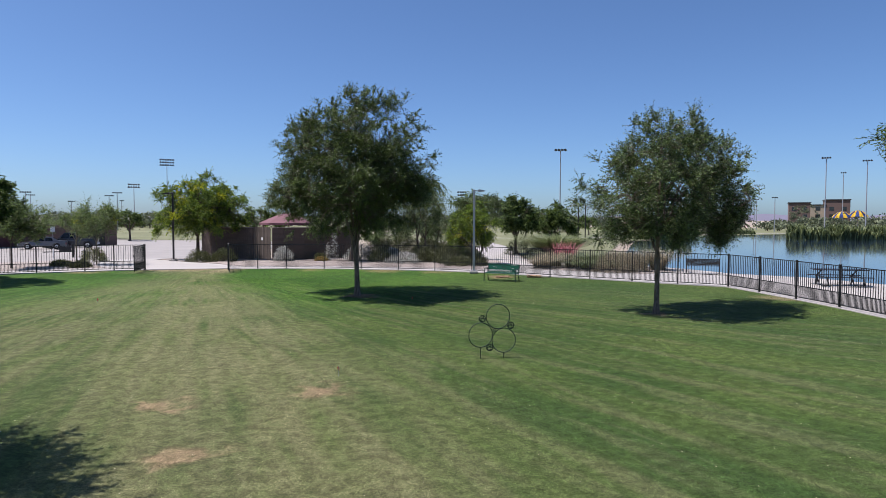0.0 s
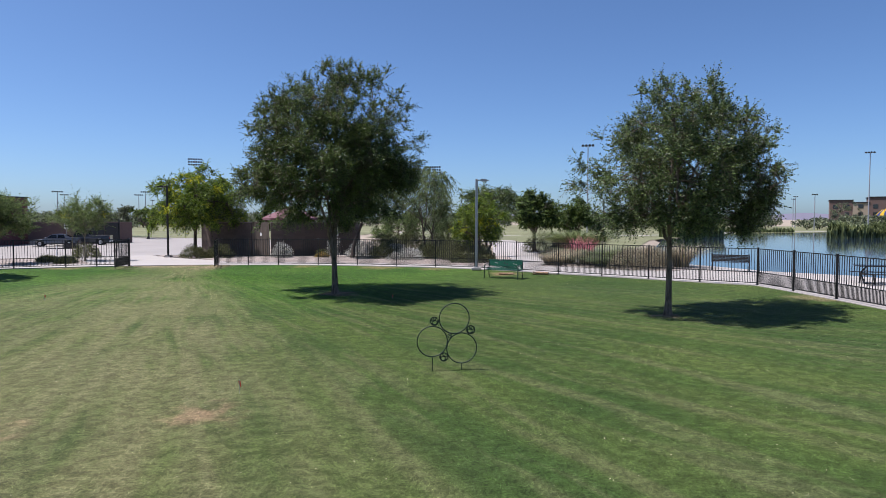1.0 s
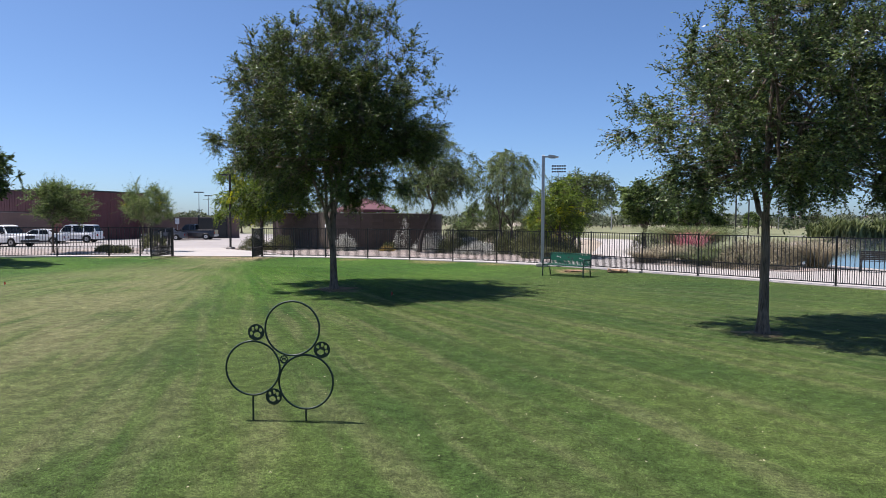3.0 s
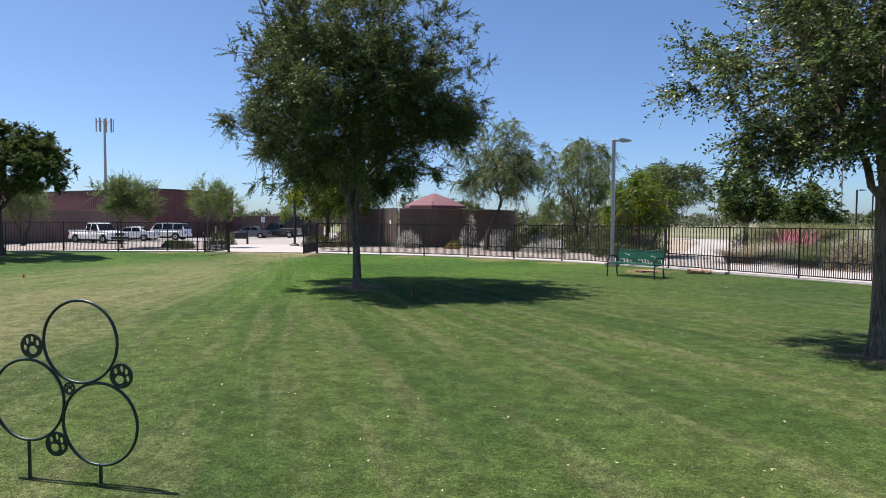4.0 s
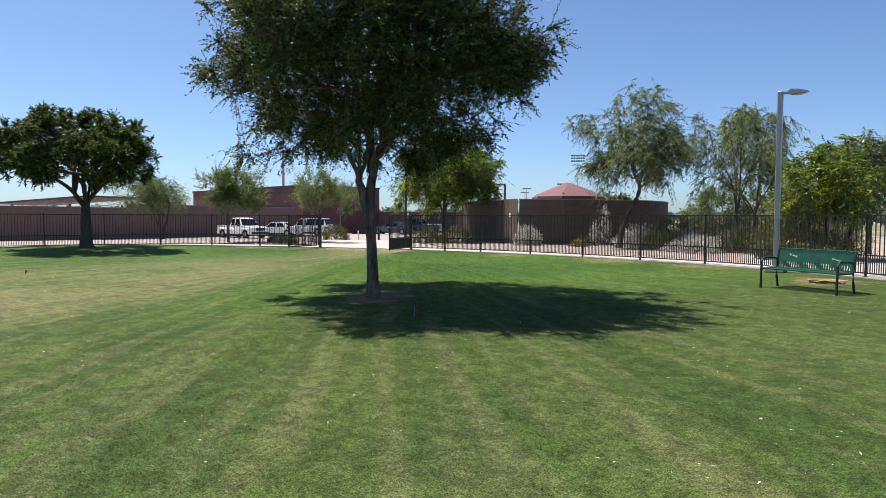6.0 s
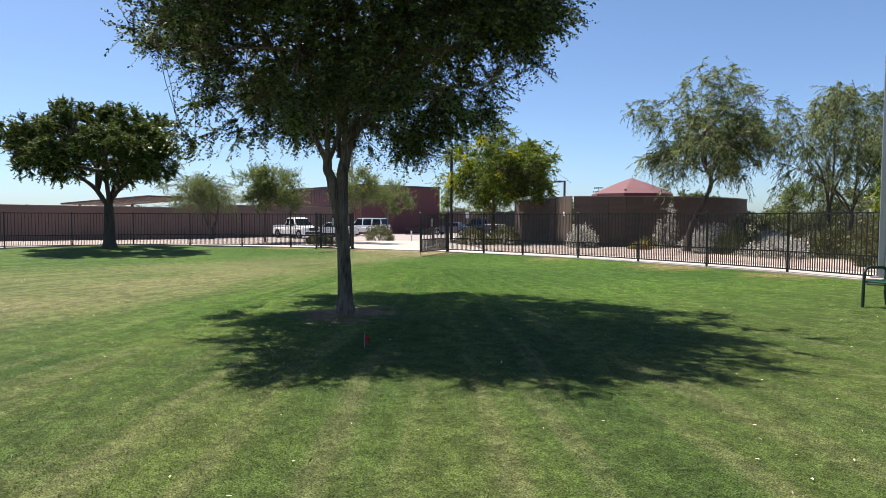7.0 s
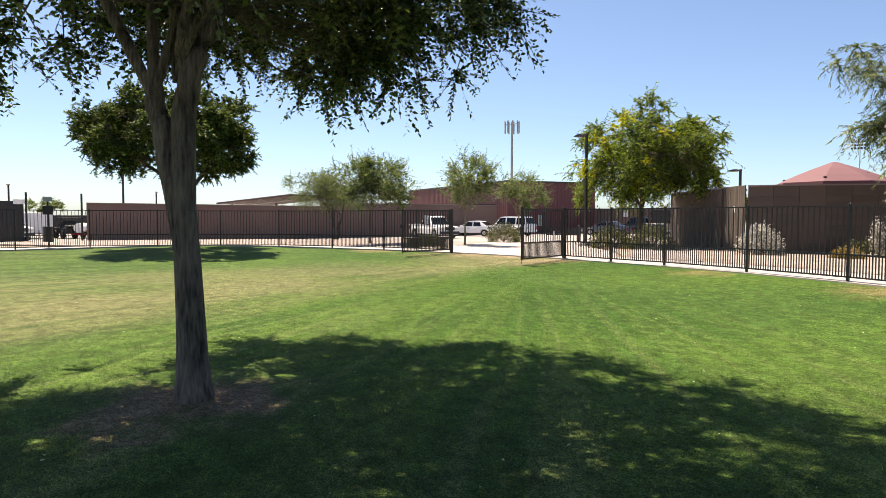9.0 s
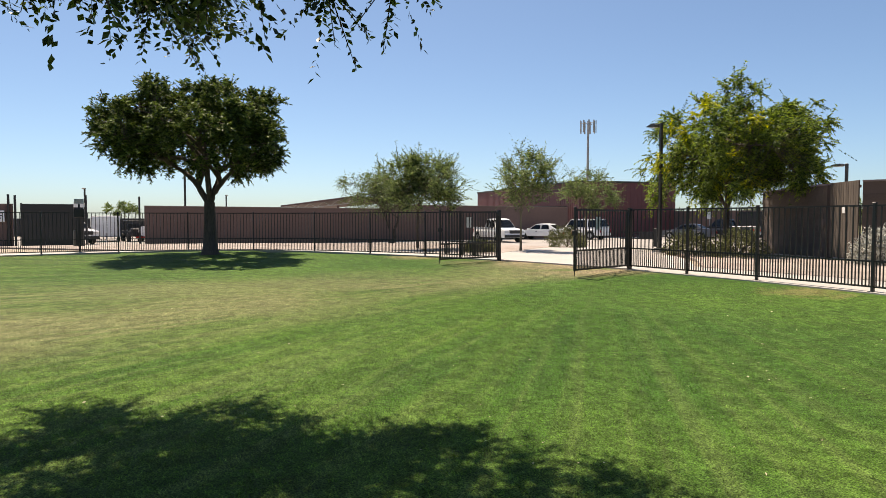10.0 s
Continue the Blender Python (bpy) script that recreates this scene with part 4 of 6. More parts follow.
tree("pale green feathery tree beyond the enclosure", -5.6, 54.5, 0.9, 0.08, (2.3, 0.0, 0.0, 2.6, 2.4, 1.5), 170, 9, 15, (0.11, 0.034), BARK_DARK, SAPLING_LEAF, 93,
     limbs=7, droop=0.4, twig_len=0.5, lump=0.5, lower=1.0, shell=0.3, multi=2, loose=1.2)
tree("pale green feathery tree beyond the enclosure", -1.4, 55.5, 0.9, 0.08, (2.2, 0.0, 0.0, 2.5, 2.4, 1.5), 170, 9, 15, (0.11, 0.034), BARK_DARK, ELM_GREY, 94,
     limbs=7, droop=0.4, twig_len=0.5, lump=0.5, lower=1.0, shell=0.3, multi=2, loose=1.2)
tree("dark green spreading tree by the far path", 6.2, 66.5, 1.7, 0.20, (4.2, -0.2, 0.0, 3.2, 3.0, 2.6), 300, 8, 13, (0.20, 0.09), BARK_DARK, DARK_LEAF, 67,
     limbs=6, droop=0.3, twig_len=0.6, lump=0.3, shell=0.45)
tree("dark green spreading tree by the far path", 10.6, 69.5, 1.5, 0.16, (3.4, 0.0, 0.0, 2.7, 2.6, 2.1), 220, 8, 13, (0.20, 0.09), BARK_DARK, DARK_LEAF, 68,
     limbs=6, droop=0.3, twig_len=0.6, lump=0.3, shell=0.45)
SPRAY = ((-0.6, -0.4, 2.6, 0.028, 1.4), (0.5, 0.7, 2.8, 0.028, 1.4), (0.8, -0.3, 2.5, 0.025, 1.45), (-0.5, 0.6, 2.7, 0.025, 1.5), (0.1, 0.1, 3.2, 0.03, 1.4))
tree("pale green sapling beside the drive", -23.0, 39.9, 1.6, 0.045, (2.75, 0.15, 0.25, 1.75, 1.7, 1.4), 150, 8, 15, (0.085, 0.030), BARK_PALE, SAPLING_LEAF, 71,
     limbs=7, droop=0.05, rise=0.35, twig_len=0.50, lump=0.6, shell=0.2, spur=0.8, group="saplings", flare=1.3, stout=SPRAY, loose=1.3, second=(TURNED_LEAF, 0.06))
tree("pale green sapling beside the drive", -28.6, 47.0, 1.6, 0.05, (2.85, 0.0, 0.0, 1.95, 1.8, 1.45), 120, 8, 15, (0.09, 0.032), BARK_PALE, SAPLING_LEAF, 73,
     limbs=7, droop=0.1, rise=0.3, twig_len=0.48, lump=0.6, shell=0.2, spur=0.8, group="saplings", flare=1.3, stout=SPRAY, loose=1.3)
tree("green sapling with a straight trunk", -26.46, 36.87, 1.4, 0.06, (2.75, 0.1, 0.2, 2.0, 1.9, 1.55), 260, 9, 17, (0.095, 0.030), BARK_DARK, SAPLING_LEAF, 79,
     limbs=9, droop=0.05, rise=0.45, twig_len=0.5, lump=0.55, shell=0.2, spur=0.6, group="saplings", flare=1.3, stout=SPRAY, loose=1.3)
tree("feathery mesquite with a twisted dark trunk", -41.0, 40.5, 1.4, 0.15, (3.5, -0.3, -0.5, 3.3, 3.1, 1.75), 360, 9, 17, (0.10, 0.020), BARK_DARK, SAPLING_LEAF, 83,
     limbs=9, droop=0.35, twig_len=0.62, lump=0.5, shell=0.3, loose=1.2, flare=1.3,
     stem=((0, 0, 0), (0.25, 0.35, 0.5), (0.1, 0.15, 0.95), (0.35, 0.5, 1.5), (0.15, 0.55, 2.1), (0.3, 0.7, 2.7), (0.1, 0.5, 3.3)),
     stout=((-0.9, -0.9, 3.3, 0.085, 0.9), (0.6, -0.5, 3.2, 0.06, 1.1)), hollow=(1.4, 2.3))
tree("small pale tree behind the service yard", -84.0, 22.7, 1.2, 0.08, (2.9, 0.0, 0.0, 2.3, 2.3, 1.1), 90, 7, 12, (0.16, 0.06), BARK_PALE, SAPLING_LEAF, 89,
     limbs=6, droop=0.1, twig_len=0.5, lump=0.5, shell=0.3)

# ---- enclosure wall with gate and canopy ----
def cmu_wall(label, line, h, course, mat, name="wall", thick=0.2, cap=True, z0=None, blocks=True):
    """A wall along a line, in block courses with recessed joints."""
    w = thing(name, label, "wall", kind="structure")
    for (ax, ay), (bx, by) in zip(line, line[1:]):
        length, turn = math.hypot(bx - ax, by - ay), toward((ax, ay), (bx, by))
        z = (min(floor_at(ax, ay), floor_at(bx, by)) if z0 is None else z0) - 0.1
        core = part("wall_core", boxed(0, length, -thick / 2 + 0.012, thick / 2 - 0.012, 0, h + 0.1), mat, w)
        core.matrix_basis = pose(ax, ay, z, 0, 0, turn)
        if cap:
            c = part("wall_cap", boxed(-0.01, length + 0.01, -thick / 2 - 0.02, thick / 2 + 0.02, h + 0.1, h + 0.15), CAP, w)
            c.matrix_basis = pose(ax, ay, z, 0, 0, turn)
        if blocks:
            rows = int((h + 0.1) / course)
            me = shared_box("block", 0.006, 0.394, -thick / 2, thick / 2, 0.005, course - 0.005, mat, 0.004)
            n = int(length / 0.4)
            sx = length / n / 0.4
            for r in range(rows):
                for i in range(n - (r % 2)):
                    ob = mesh_part("block", me, core)
                    ob.location = ((i + 0.5 * (r % 2)) * 0.4 * sx, 0, r * course)
                    ob.scale.x = sx
    return w


def rounded(line, step):
    """Points evenly spaced along a line with its corners rounded."""
    p = np.array(line, float)
    for k in range(3):
        q = np.concatenate([p[:1], np.stack([p[:-1] * 0.75 + p[1:] * 0.25, p[:-1] * 0.25 + p[1:] * 0.75], 1).reshape(-1, 2), p[-1:]])
        p = q
    s = np.concatenate([[0], np.cumsum(np.linalg.norm(np.diff(p, axis=0), axis=1))])
    at = np.linspace(0, s[-1], round(s[-1] / step) + 1)
    return [(float(np.interp(a, s, p[:, 0])), float(np.interp(a, s, p[:, 1]))) for a in at]


COURT = rounded([(-13.3, 45.8), (-11.9, 46.6), (-10.5, 48.0), (-9.5, 49.7), (-8.9, 51.4), (-8.7, 53.2), (-9.2, 56.0)], 0.8)
cmu_wall("low brown block wall round a shaded court", COURT, 2.85, 0.2, BLOCK, name="wall_court", z0=-0.5)
cmu_wall("low brown block wall beside a slatted gate", [(-20.0, 49.7), (-14.98, 46.71)], 2.8, 0.2, BLOCK, name="wall_court_return", z0=-0.45)


def slat_gate(a, b, h):
    z = floor_at(*a)
    g = thing("slatted_gate", "tall weathered brown slatted gate in the wall", "gate", (*a, z), toward(a, b))
    length = math.dist(a, b)
    n = 12
    me = shared_box("slat", 0, length / n - 0.012, -0.02, 0.02, 0.06, h, WOODGATE, 0.003)
    for i in range(n):
        mesh_part("slat", me, g).location = (length * i / n + 0.006, 0, 0)
    for zz in (0.4, 1.25, 2.2):
        part("cross_rail", boxed(0, length, 0.021, 0.06, zz, zz + 0.08), BROWN_METAL, g)
    part("sign", boxed(length * 0.48, length * 0.48 + 0.16, -0.032, -0.024, 1.45, 1.67), WHITE_TRIM, g, "small white sign")


slat_gate((-14.95, 46.69), (-13.42, 45.81), 2.42)


def canopy(cx, cy, r, z_eave, z_top):
    c = thing("shade_canopy", "faded red hip shade canopy on posts", "canopy", (cx, cy, floor_at(cx, cy)), 20)
    bm = bmesh.new()
    n = 8
    rings = []
    for t, zz in ((1.0, z_eave), (0.72, z_eave + (z_top - z_eave) * 0.34), (0.4, z_eave + (z_top - z_eave) * 0.67), (0.04, z_top)):
        rings.append([bm.verts.new((r * t * math.cos(2 * math.pi * i / n), r * t * math.sin(2 * math.pi * i / n), zz)) for i in range(n)])
    rim = [bm.verts.new((v.co.x * 1.005, v.co.y * 1.005, z_eave - 0.16)) for v in rings[0]]
    for a, b in zip([rim] + rings, rings):
        for i in range(n):
            bm.faces.new((a[i], a[(i + 1) % n], b[(i + 1) % n], b[i]))
    bm.faces.new(rings[-1])
    part("roof", bm, RED_ROOF, c)
    for i in range(0, n, 2):
        a = 2 * math.pi * i / n
        part("post", rodded((r * 0.85 * math.cos(a), r * 0.85 * math.sin(a), 0), (r * 0.85 * math.cos(a), r * 0.85 * math.sin(a), z_eave + 0.2), 0.06), BROWN_METAL, c)


canopy(-14.0, 52.4, 2.2, 2.9, 3.78)

# ---- long wall, red building, carports ----
cmu_wall("long brown block wall round the service yard", [(-48.06, 25.75), (-52.2, 43.4)], 2.72, 0.2, BLOCK_FAR, name="wall_yard", blocks=False)
cmu_wall("long brown block wall behind the parked cars", [(-52.2, 43.4), (-55.3, 63.9)], 3.05, 0.2, BLOCK_FAR, name="wall_yard_high", blocks=False)
cmu_wall("brown block wall beside the yard gate", [(-47.7, 8.4), (-48.05, 18.35)], 2.75, 0.2, BLOCK_FAR, name="wall_yard_end", blocks=False)
cmu_wall("brown block wall beyond the red building", [(-54.9, 77.4), (-49.2, 78.9), (-45.8, 84.6)], 2.7, 0.2, BLOCK_FAR, name="wall_far_lot", blocks=False)


def lot_gate(a, b, h):
    """A tall sheet-metal double gate in the far lot wall."""
    g = thing("sheet_gate", "closed black sheet-metal double gate in the far wall", "gate", (*a, floor_at(*a)), toward(a, b))
    length = math.dist(a, b)
    for k in (0, 1):
        leaf = part("leaf", boxed(0.08 + k * length / 2, length / 2 - 0.02 + k * length / 2, -0.03, 0.03, 0.1, h), BLACK, g)
        for z in (0.3, h / 2, h - 0.2):
            part("brace", boxed(0.1 + k * length / 2, length / 2 - 0.04 + k * length / 2, -0.05, -0.031, z - 0.04, z + 0.04), BLACK, leaf)
    for x in (0.0, length):
        part("post", boxed(x - 0.08, x + 0.08, -0.08, 0.08, 0, h + 0.45, bevel=0.01), BLACK, g)


lot_gate((-48.55, 79.75), (-46.55, 82.9), 2.62)


def red_building():
    b = thing("red_building", "flat-roofed maroon metal-clad building", "building", (-56.3, 66.0, -0.65))
    corners = [(0, 0), (1.3, 11.5), (-29.0, 15.0), (-30.3, 3.4)]
    h = 5.75
    bm = bmesh.new()
    lo = [bm.verts.new((x, y, 0)) for x, y in corners]
    hi = [bm.verts.new((x, y, h)) for x, y in corners]
    for i in range(4):
        bm.faces.new((lo[i], lo[(i + 1) % 4], hi[(i + 1) % 4], hi[i]))
    bm.faces.new(hi)
    bmesh.ops.recalc_face_normals(bm, faces=bm.faces[:])
    part("cladding", bm, RED_SIDING, b)
    for i in (0, 3):
        p, q = Vector((*corners[i], 0)), Vector((*corners[(i + 1) % 4], 0))
        d = q - p
        turn, length = toward(corners[i], corners[(i + 1) % 4]), d.length
        n = int(length / 0.45)
        me = shared_box("siding_rib", -0.03, 0.03, -0.025, 0.025, 0.02, h - 0.05, RED_SIDING)
        for k in range(1, n):
            ob = mesh_part("siding_rib", me, b)
            ob.matrix_basis = pose(*(p + d * k / n), 0, 0, turn)
        fascia = part("roof_edge", boxed(-0.08, length + 0.08, -0.09, 0.09, h - 0.04, h + 0.14), DARK_METAL, b)
        fascia.matrix_basis = pose(*p, 0, 0, turn)
    lean_to = part("lean_to_roof", boxed(-16, -2, -4.2, -0.1, 3.1, 3.3), DARK_METAL, b, "dark open lean-to roof")
    for x in (-15, -10.5, -6, -2.5):
        part("lean_to_post", boxed(x - 0.06, x + 0.06, -4.1, -3.98, 0, 3.1), STEEL, lean_to)


red_building()


def carport(cx, cy, turn, length, depth, z0, z1):
    c = thing("carport", "open brown steel carport roof on trusses", "carport", (cx, cy, -0.6), turn, group="carports")
    bm = bmesh.new()
    prism(bm, [(-depth / 2, z0), (depth / 2, z1), (depth / 2, z1 + 0.16), (-depth / 2, z0 + 0.16)], -length / 2, length / 2)
    part("roof", bm, BROWN_METAL, c)
    for y in (-length / 2 + 0.3, length / 2 - 0.3):
        for x in (-depth * 0.3, depth * 0.3):
            part("post", boxed(x - 0.08, x + 0.08, y - 0.08, y + 0.08, 0, z0), BROWN_METAL, c)
        bm = bmesh.new()
        n = 10
        for i in range(n):
            xa, xb = -depth / 2 + depth * i / n, -depth / 2 + depth * (i + 1) / n
            za, zb = (z0 + (z1 - z0) * (i + k) / n for k in (0, 1))
            rod(bm, (xa, y, za - 0.42), (xb, y, zb - 0.42), 0.035, sides=5)
            rod(bm, (xa, y, za - (0.42 if i % 2 else 0.0)), (xb, y, zb - (0.0 if i % 2 else 0.42)), 0.025, sides=5)
        part("truss", bm, STEEL, c)


carport(-65.2, 43.6, 22, 7, 12, 3.15, 3.8)


def yard_gate():
    g = thing("sliding_gate", "tall black sheet-metal yard gate, partly open", "gate", (-48.0, 18.45, -0.6), 90)
    part("sheet", boxed(0.3, 3.75, -0.03, 0.03, 0.12, 2.82), BLACK, g)
    for x in (0.35, 3.7):
        part("stile", boxed(x - 0.05, x + 0.05, -0.05, 0.05, 0.08, 2.86), BLACK, g)
    for x, h in ((0.05, 3.35), (-0.3, 3.4), (3.9, 3.4), (7.0, 3.35)):
        part("guide_post", boxed(x - 0.06, x + 0.06, -0.2, -0.08, 0, h, bevel=0.005), BLACK, g)
    part("operator_box", boxed(3.0, 3.55, 0.1, 0.5, 0, 1.3, bevel=0.02), DARK_METAL, g)
    part("sign", boxed(3.2, 3.85, -0.09, -0.07, 2.62, 2.92), WHITE_TRIM, g, "small pale sign")


yard_gate()


def box_trailer(x, y, turn):
    t = thing("box_trailer", "white enclosed box trailer in the service yard", "trailer", (x, y, -0.6), turn)
    part("body", boxed(-2.2, 2.2, -1.05, 1.05, 0.42, 2.15, bevel=0.05), WHITE_TRIM, t)
    part("corner_trim", boxed(2.14, 2.23, -1.08, 1.08, 0.4, 0.5), STEEL, t)
    part("tongue", boxed(2.2, 3.3, -0.06, 0.06, 0.42, 0.52), BLACK, t)
    part("jack", boxed(3.15, 3.25, -0.05, 0.05, 0.0, 0.75), STEEL, t)
    for s in (-1, 1):
        for w in (-0.45, 0.35):
            part("wheel", rodded((w, s * 0.92, 0.33), (w, s * 1.1, 0.33), 0.33, sides=16), TYRE, t)


def utility_cart(x, y, turn):
    """A small open work vehicle with a roll cage."""
    v = thing("utility_cart", "dark open utility cart with a roll cage", "utility vehicle", (x, y, -0.6), turn)
    part("body", boxed(-1.5, 1.5, -0.75, 0.75, 0.45, 0.95, bevel=0.08), DARK_METAL, v)
    part("bonnet", boxed(0.7, 1.6, -0.65, 0.65, 0.9, 1.15, bevel=0.1), DARK_METAL, v)
    part("seat", boxed(-0.5, 0.1, -0.6, 0.6, 0.95, 1.45, bevel=0.08), TRIM, v)
    part("roof", boxed(-0.9, 0.75, -0.75, 0.75, 1.72, 1.78, bevel=0.02), DARK_METAL, v)
    for a in (-0.85, 0.7):
        for s in (-1, 1):
            part("cage_post", rodded((a, s * 0.7, 0.9), (a * 0.95, s * 0.68, 1.74), 0.035), BLACK, v)
    for a in (-1.0, 1.0):
        for s in (-1, 1):
            part("wheel", rodded((a, s * 0.62, 0.36), (a, s * 0.86, 0.36), 0.36, sides=16), TYRE, v)


def water_tank(x, y, turn):
    t = thing("water_tank", "white plastic tank on a red wheeled frame", "tank", (x, y, -0.6), turn)
    part("tank", rodded((-0.7, 0, 0.9), (0.7, 0, 0.9), 0.40, sides=20), WHITE_TRIM, t)
    part("frame", boxed(-1.3, 0.9, -0.5, 0.5, 0.34, 0.46), RED_LAMP, t)
    part("pump", boxed(-1.3, -0.8, -0.3, 0.3, 0.46, 1.1, bevel=0.04), RED_LAMP, t)
    for s in (-1, 1):
        part("wheel", rodded((0, s * 0.5, 0.3), (0, s * 0.66, 0.3), 0.3, sides=16), TYRE, t)


box_trailer(-62.6, 22.3, 6)
utility_cart(-60.8, 24.7, 15)
water_tank(-59.6, 25.6, -20)
screen = thing("screen_fence", "dark screened fence across the service yard", "fence", (-81, 12, -0.6), toward((-81, 12), (-70, 37)), kind="structure")
part("mesh_screen", boxed(0, 27.3, -0.02, 0.02, 0.05, 1.95), DARK_METAL, screen)
for i in range(10):
    part("post", boxed(i * 3.02, i * 3.02 + 0.08, -0.06, 0.06, 0, 2.02), BLACK, screen)
yard_sign = thing("yard_sign", "white notice sign on the brown wall", "sign", (-47.78, 17.5, 0.0), 90)
part("plate", boxed(-0.45, 0.45, -0.03, 0.0, 1.1, 1.8, bevel=0.01), WHITE_TRIM, yard_sign)
for i, w in enumerate((0.32, 0.36, 0.28)):
    part("print_bar", boxed(-w, w, -0.036, -0.031, 1.62 - i * 0.16, 1.68 - i * 0.16), BLACK, yard_sign)


# ---- lamps and poles ----
def park_lamp(label, x, y, h, w, mat, turn, arm=0.45, group="park lamps"):
    l = thing("street_lamp", label, "lamp post", (x, y, floor_at(x, y)), turn, group=group)
    part("base", boxed(-w * 1.9, w * 1.9, -w * 1.9, w * 1.9, 0, 0.14, bevel=0.02), CONCRETE, l, "pale concrete footing")
    part("base_plate", boxed(-w * 1.3, w * 1.3, -w * 1.3, w * 1.3, 0.142, 0.165), mat, l)
    part("pole", boxed(-w / 2, w / 2, -w / 2, w / 2, 0.166, h, bevel=w * 0.12), mat, l)
    part("arm", boxed(w / 2, w / 2 + 0.12, -0.03, 0.03, h - 0.09, h - 0.03), mat, l)
    bm = bmesh.new()
    prism(bm, [(w / 2 + 0.1, h - 0.07), (w / 2 + 0.2, h - 0.12), (arm + 0.1, h - 0.10), (arm + 0.2, h - 0.07), (arm, h - 0.01), (w / 2 + 0.2, h + 0.015)], -0.14, 0.14)
    head = part("lamp_head", bm, mat, l)
    part("lens", boxed(w / 2 + 0.22, arm + 0.06, -0.10, 0.10, h - 0.128, h - 0.122), CLEAR_LAMP, head)


park_lamp("square grey steel lamp post beside the bench", 1.25, 35.43, 4.72, 0.125, STEEL, 0)
park_lamp("slim dark lamp post in the gravel bed", -19.84, 44.08, 4.85, 0.11, BRONZE, 180, 0.5)
park_lamp("slim dark lamp post beyond the court wall", -22.0, 57.5, 4.5, 0.12, BRONZE, 180, 0.6)
park_lamp("slim dark lamp post by the far path", 17.3, 92.5, 5.8, 0.16, BRONZE, 0, 0.7)
park_lamp("slim dark lamp post by the far path", 21.5, 109.3, 5.8, 0.16, BRONZE, 0, 0.8)
park_lamp("slim dark lamp post behind the yard wall", -56.5, 28.5, 5.9, 0.16, BRONZE, 90, 0.7)
park_lamp("slim dark lamp post behind the yard wall", -75.2, 19.6, 5.0, 0.16, BRONZE, 0, 0.9)
park_lamp("slim dark lamp post behind the yard wall", -86.1, 34.1, 4.9, 0.16, BRONZE, 0, 0.9)


def field_light(x, y, z_top, rows, cols, size, turn=None):
    z = -0.6
    turn = turn if turn is not None else toward((0, 10), (x, y)) - 90
    f = thing("field_light", "tall pole with banks of sports floodlights", "floodlight", (x, y, z), turn, group="sports floodlights")
    h = z_top - z
    part("pole", rodded((0, 0, 0), (0, 0, h), max(0.16, 0.14 * size), max(0.10, 0.08 * size), 8), POLE, f)
    for r in range(rows):
        zz = h - r * 0.75 * size
        part("crossarm", boxed(-cols * 0.33 * size, cols * 0.33 * size, -0.06 * size, 0.06 * size, zz - 0.05, zz + 0.05), POLE, f)
        for c in range(cols):
            cx = (c - (cols - 1) / 2) * 0.64 * size
            bm = bmesh.new()
            rod(bm, (cx, -0.05, zz + 0.3 * size), (cx, -0.5 * size, zz + 0.1 * size), 0.12 * size, 0.27 * size, 8)
            part("lamp", bm, DARK_METAL, f)


for a in ((-105.7, 230.5, 23.8, 3, 6, 1.3), (-204.2, 399.3, 23.5, 2, 5, 2.2), (-134.9, 196.8, 10.8, 1, 5, 1.0), (-167.4, 247.2, 11.7, 1, 5, 1.0), (-134.9, 220.6, 8.6, 1, 4, 0.9),
          (-120, 217.7, 10.5, 1, 5, 0.9), (-103.6, 192.4, 10.5, 1, 5, 0.85), (-140.1, 263.7, 10.0, 1, 3, 0.9), (-27.3, 324.5, 28, 3, 6, 1.8), (0.6, 190.6, 10.8, 2, 4, 1.1),
          (22.9, 147.3, 18.6, 1, 4, 1.1), (96.9, 173.9, 19.4, 1, 4, 0.9), (130.3, 223.9, 19.1, 1, 3, 0.9), (104.8, 169.3, 18.3, 1, 4, 0.9), (122.4, 272.8, 10.6, 1, 3, 0.8),
          (110.9, 245.1, 10.7, 1, 3, 0.8), (99.2, 206.4, 10.0, 1, 3, 0.9), (52, 240, 15, 2, 5, 1.0)):
    field_light(*a)


def cell_tower(x, y, z_top):
    c = thing("cell_tower", "slim grey mast with a ring of antenna panels", "mast", (x, y, -0.6))
    h = z_top + 0.6
    part("mast", rodded((0, 0, 0), (0, 0, h), 0.5, 0.28, 10), POLE, c)
    for i in range(9):
        a = 2 * math.pi * i / 9
        part("antenna_panel", boxed(-0.2, 0.2, 2.2, 2.4, h - 3.6, h + 0.1, m=pose(0, 0, 0, 0, 0, math.degrees(a))), POLE, c)
    for i in range(3):
        a = 2 * math.pi * i / 3
        part("strut", rodded((0, 0, h - 0.8), (2.4 * math.cos(a), 2.4 * math.sin(a), h - 0.8), 0.1), POLE, c)


cell_tower(-162.6, 143.6, 30.6)


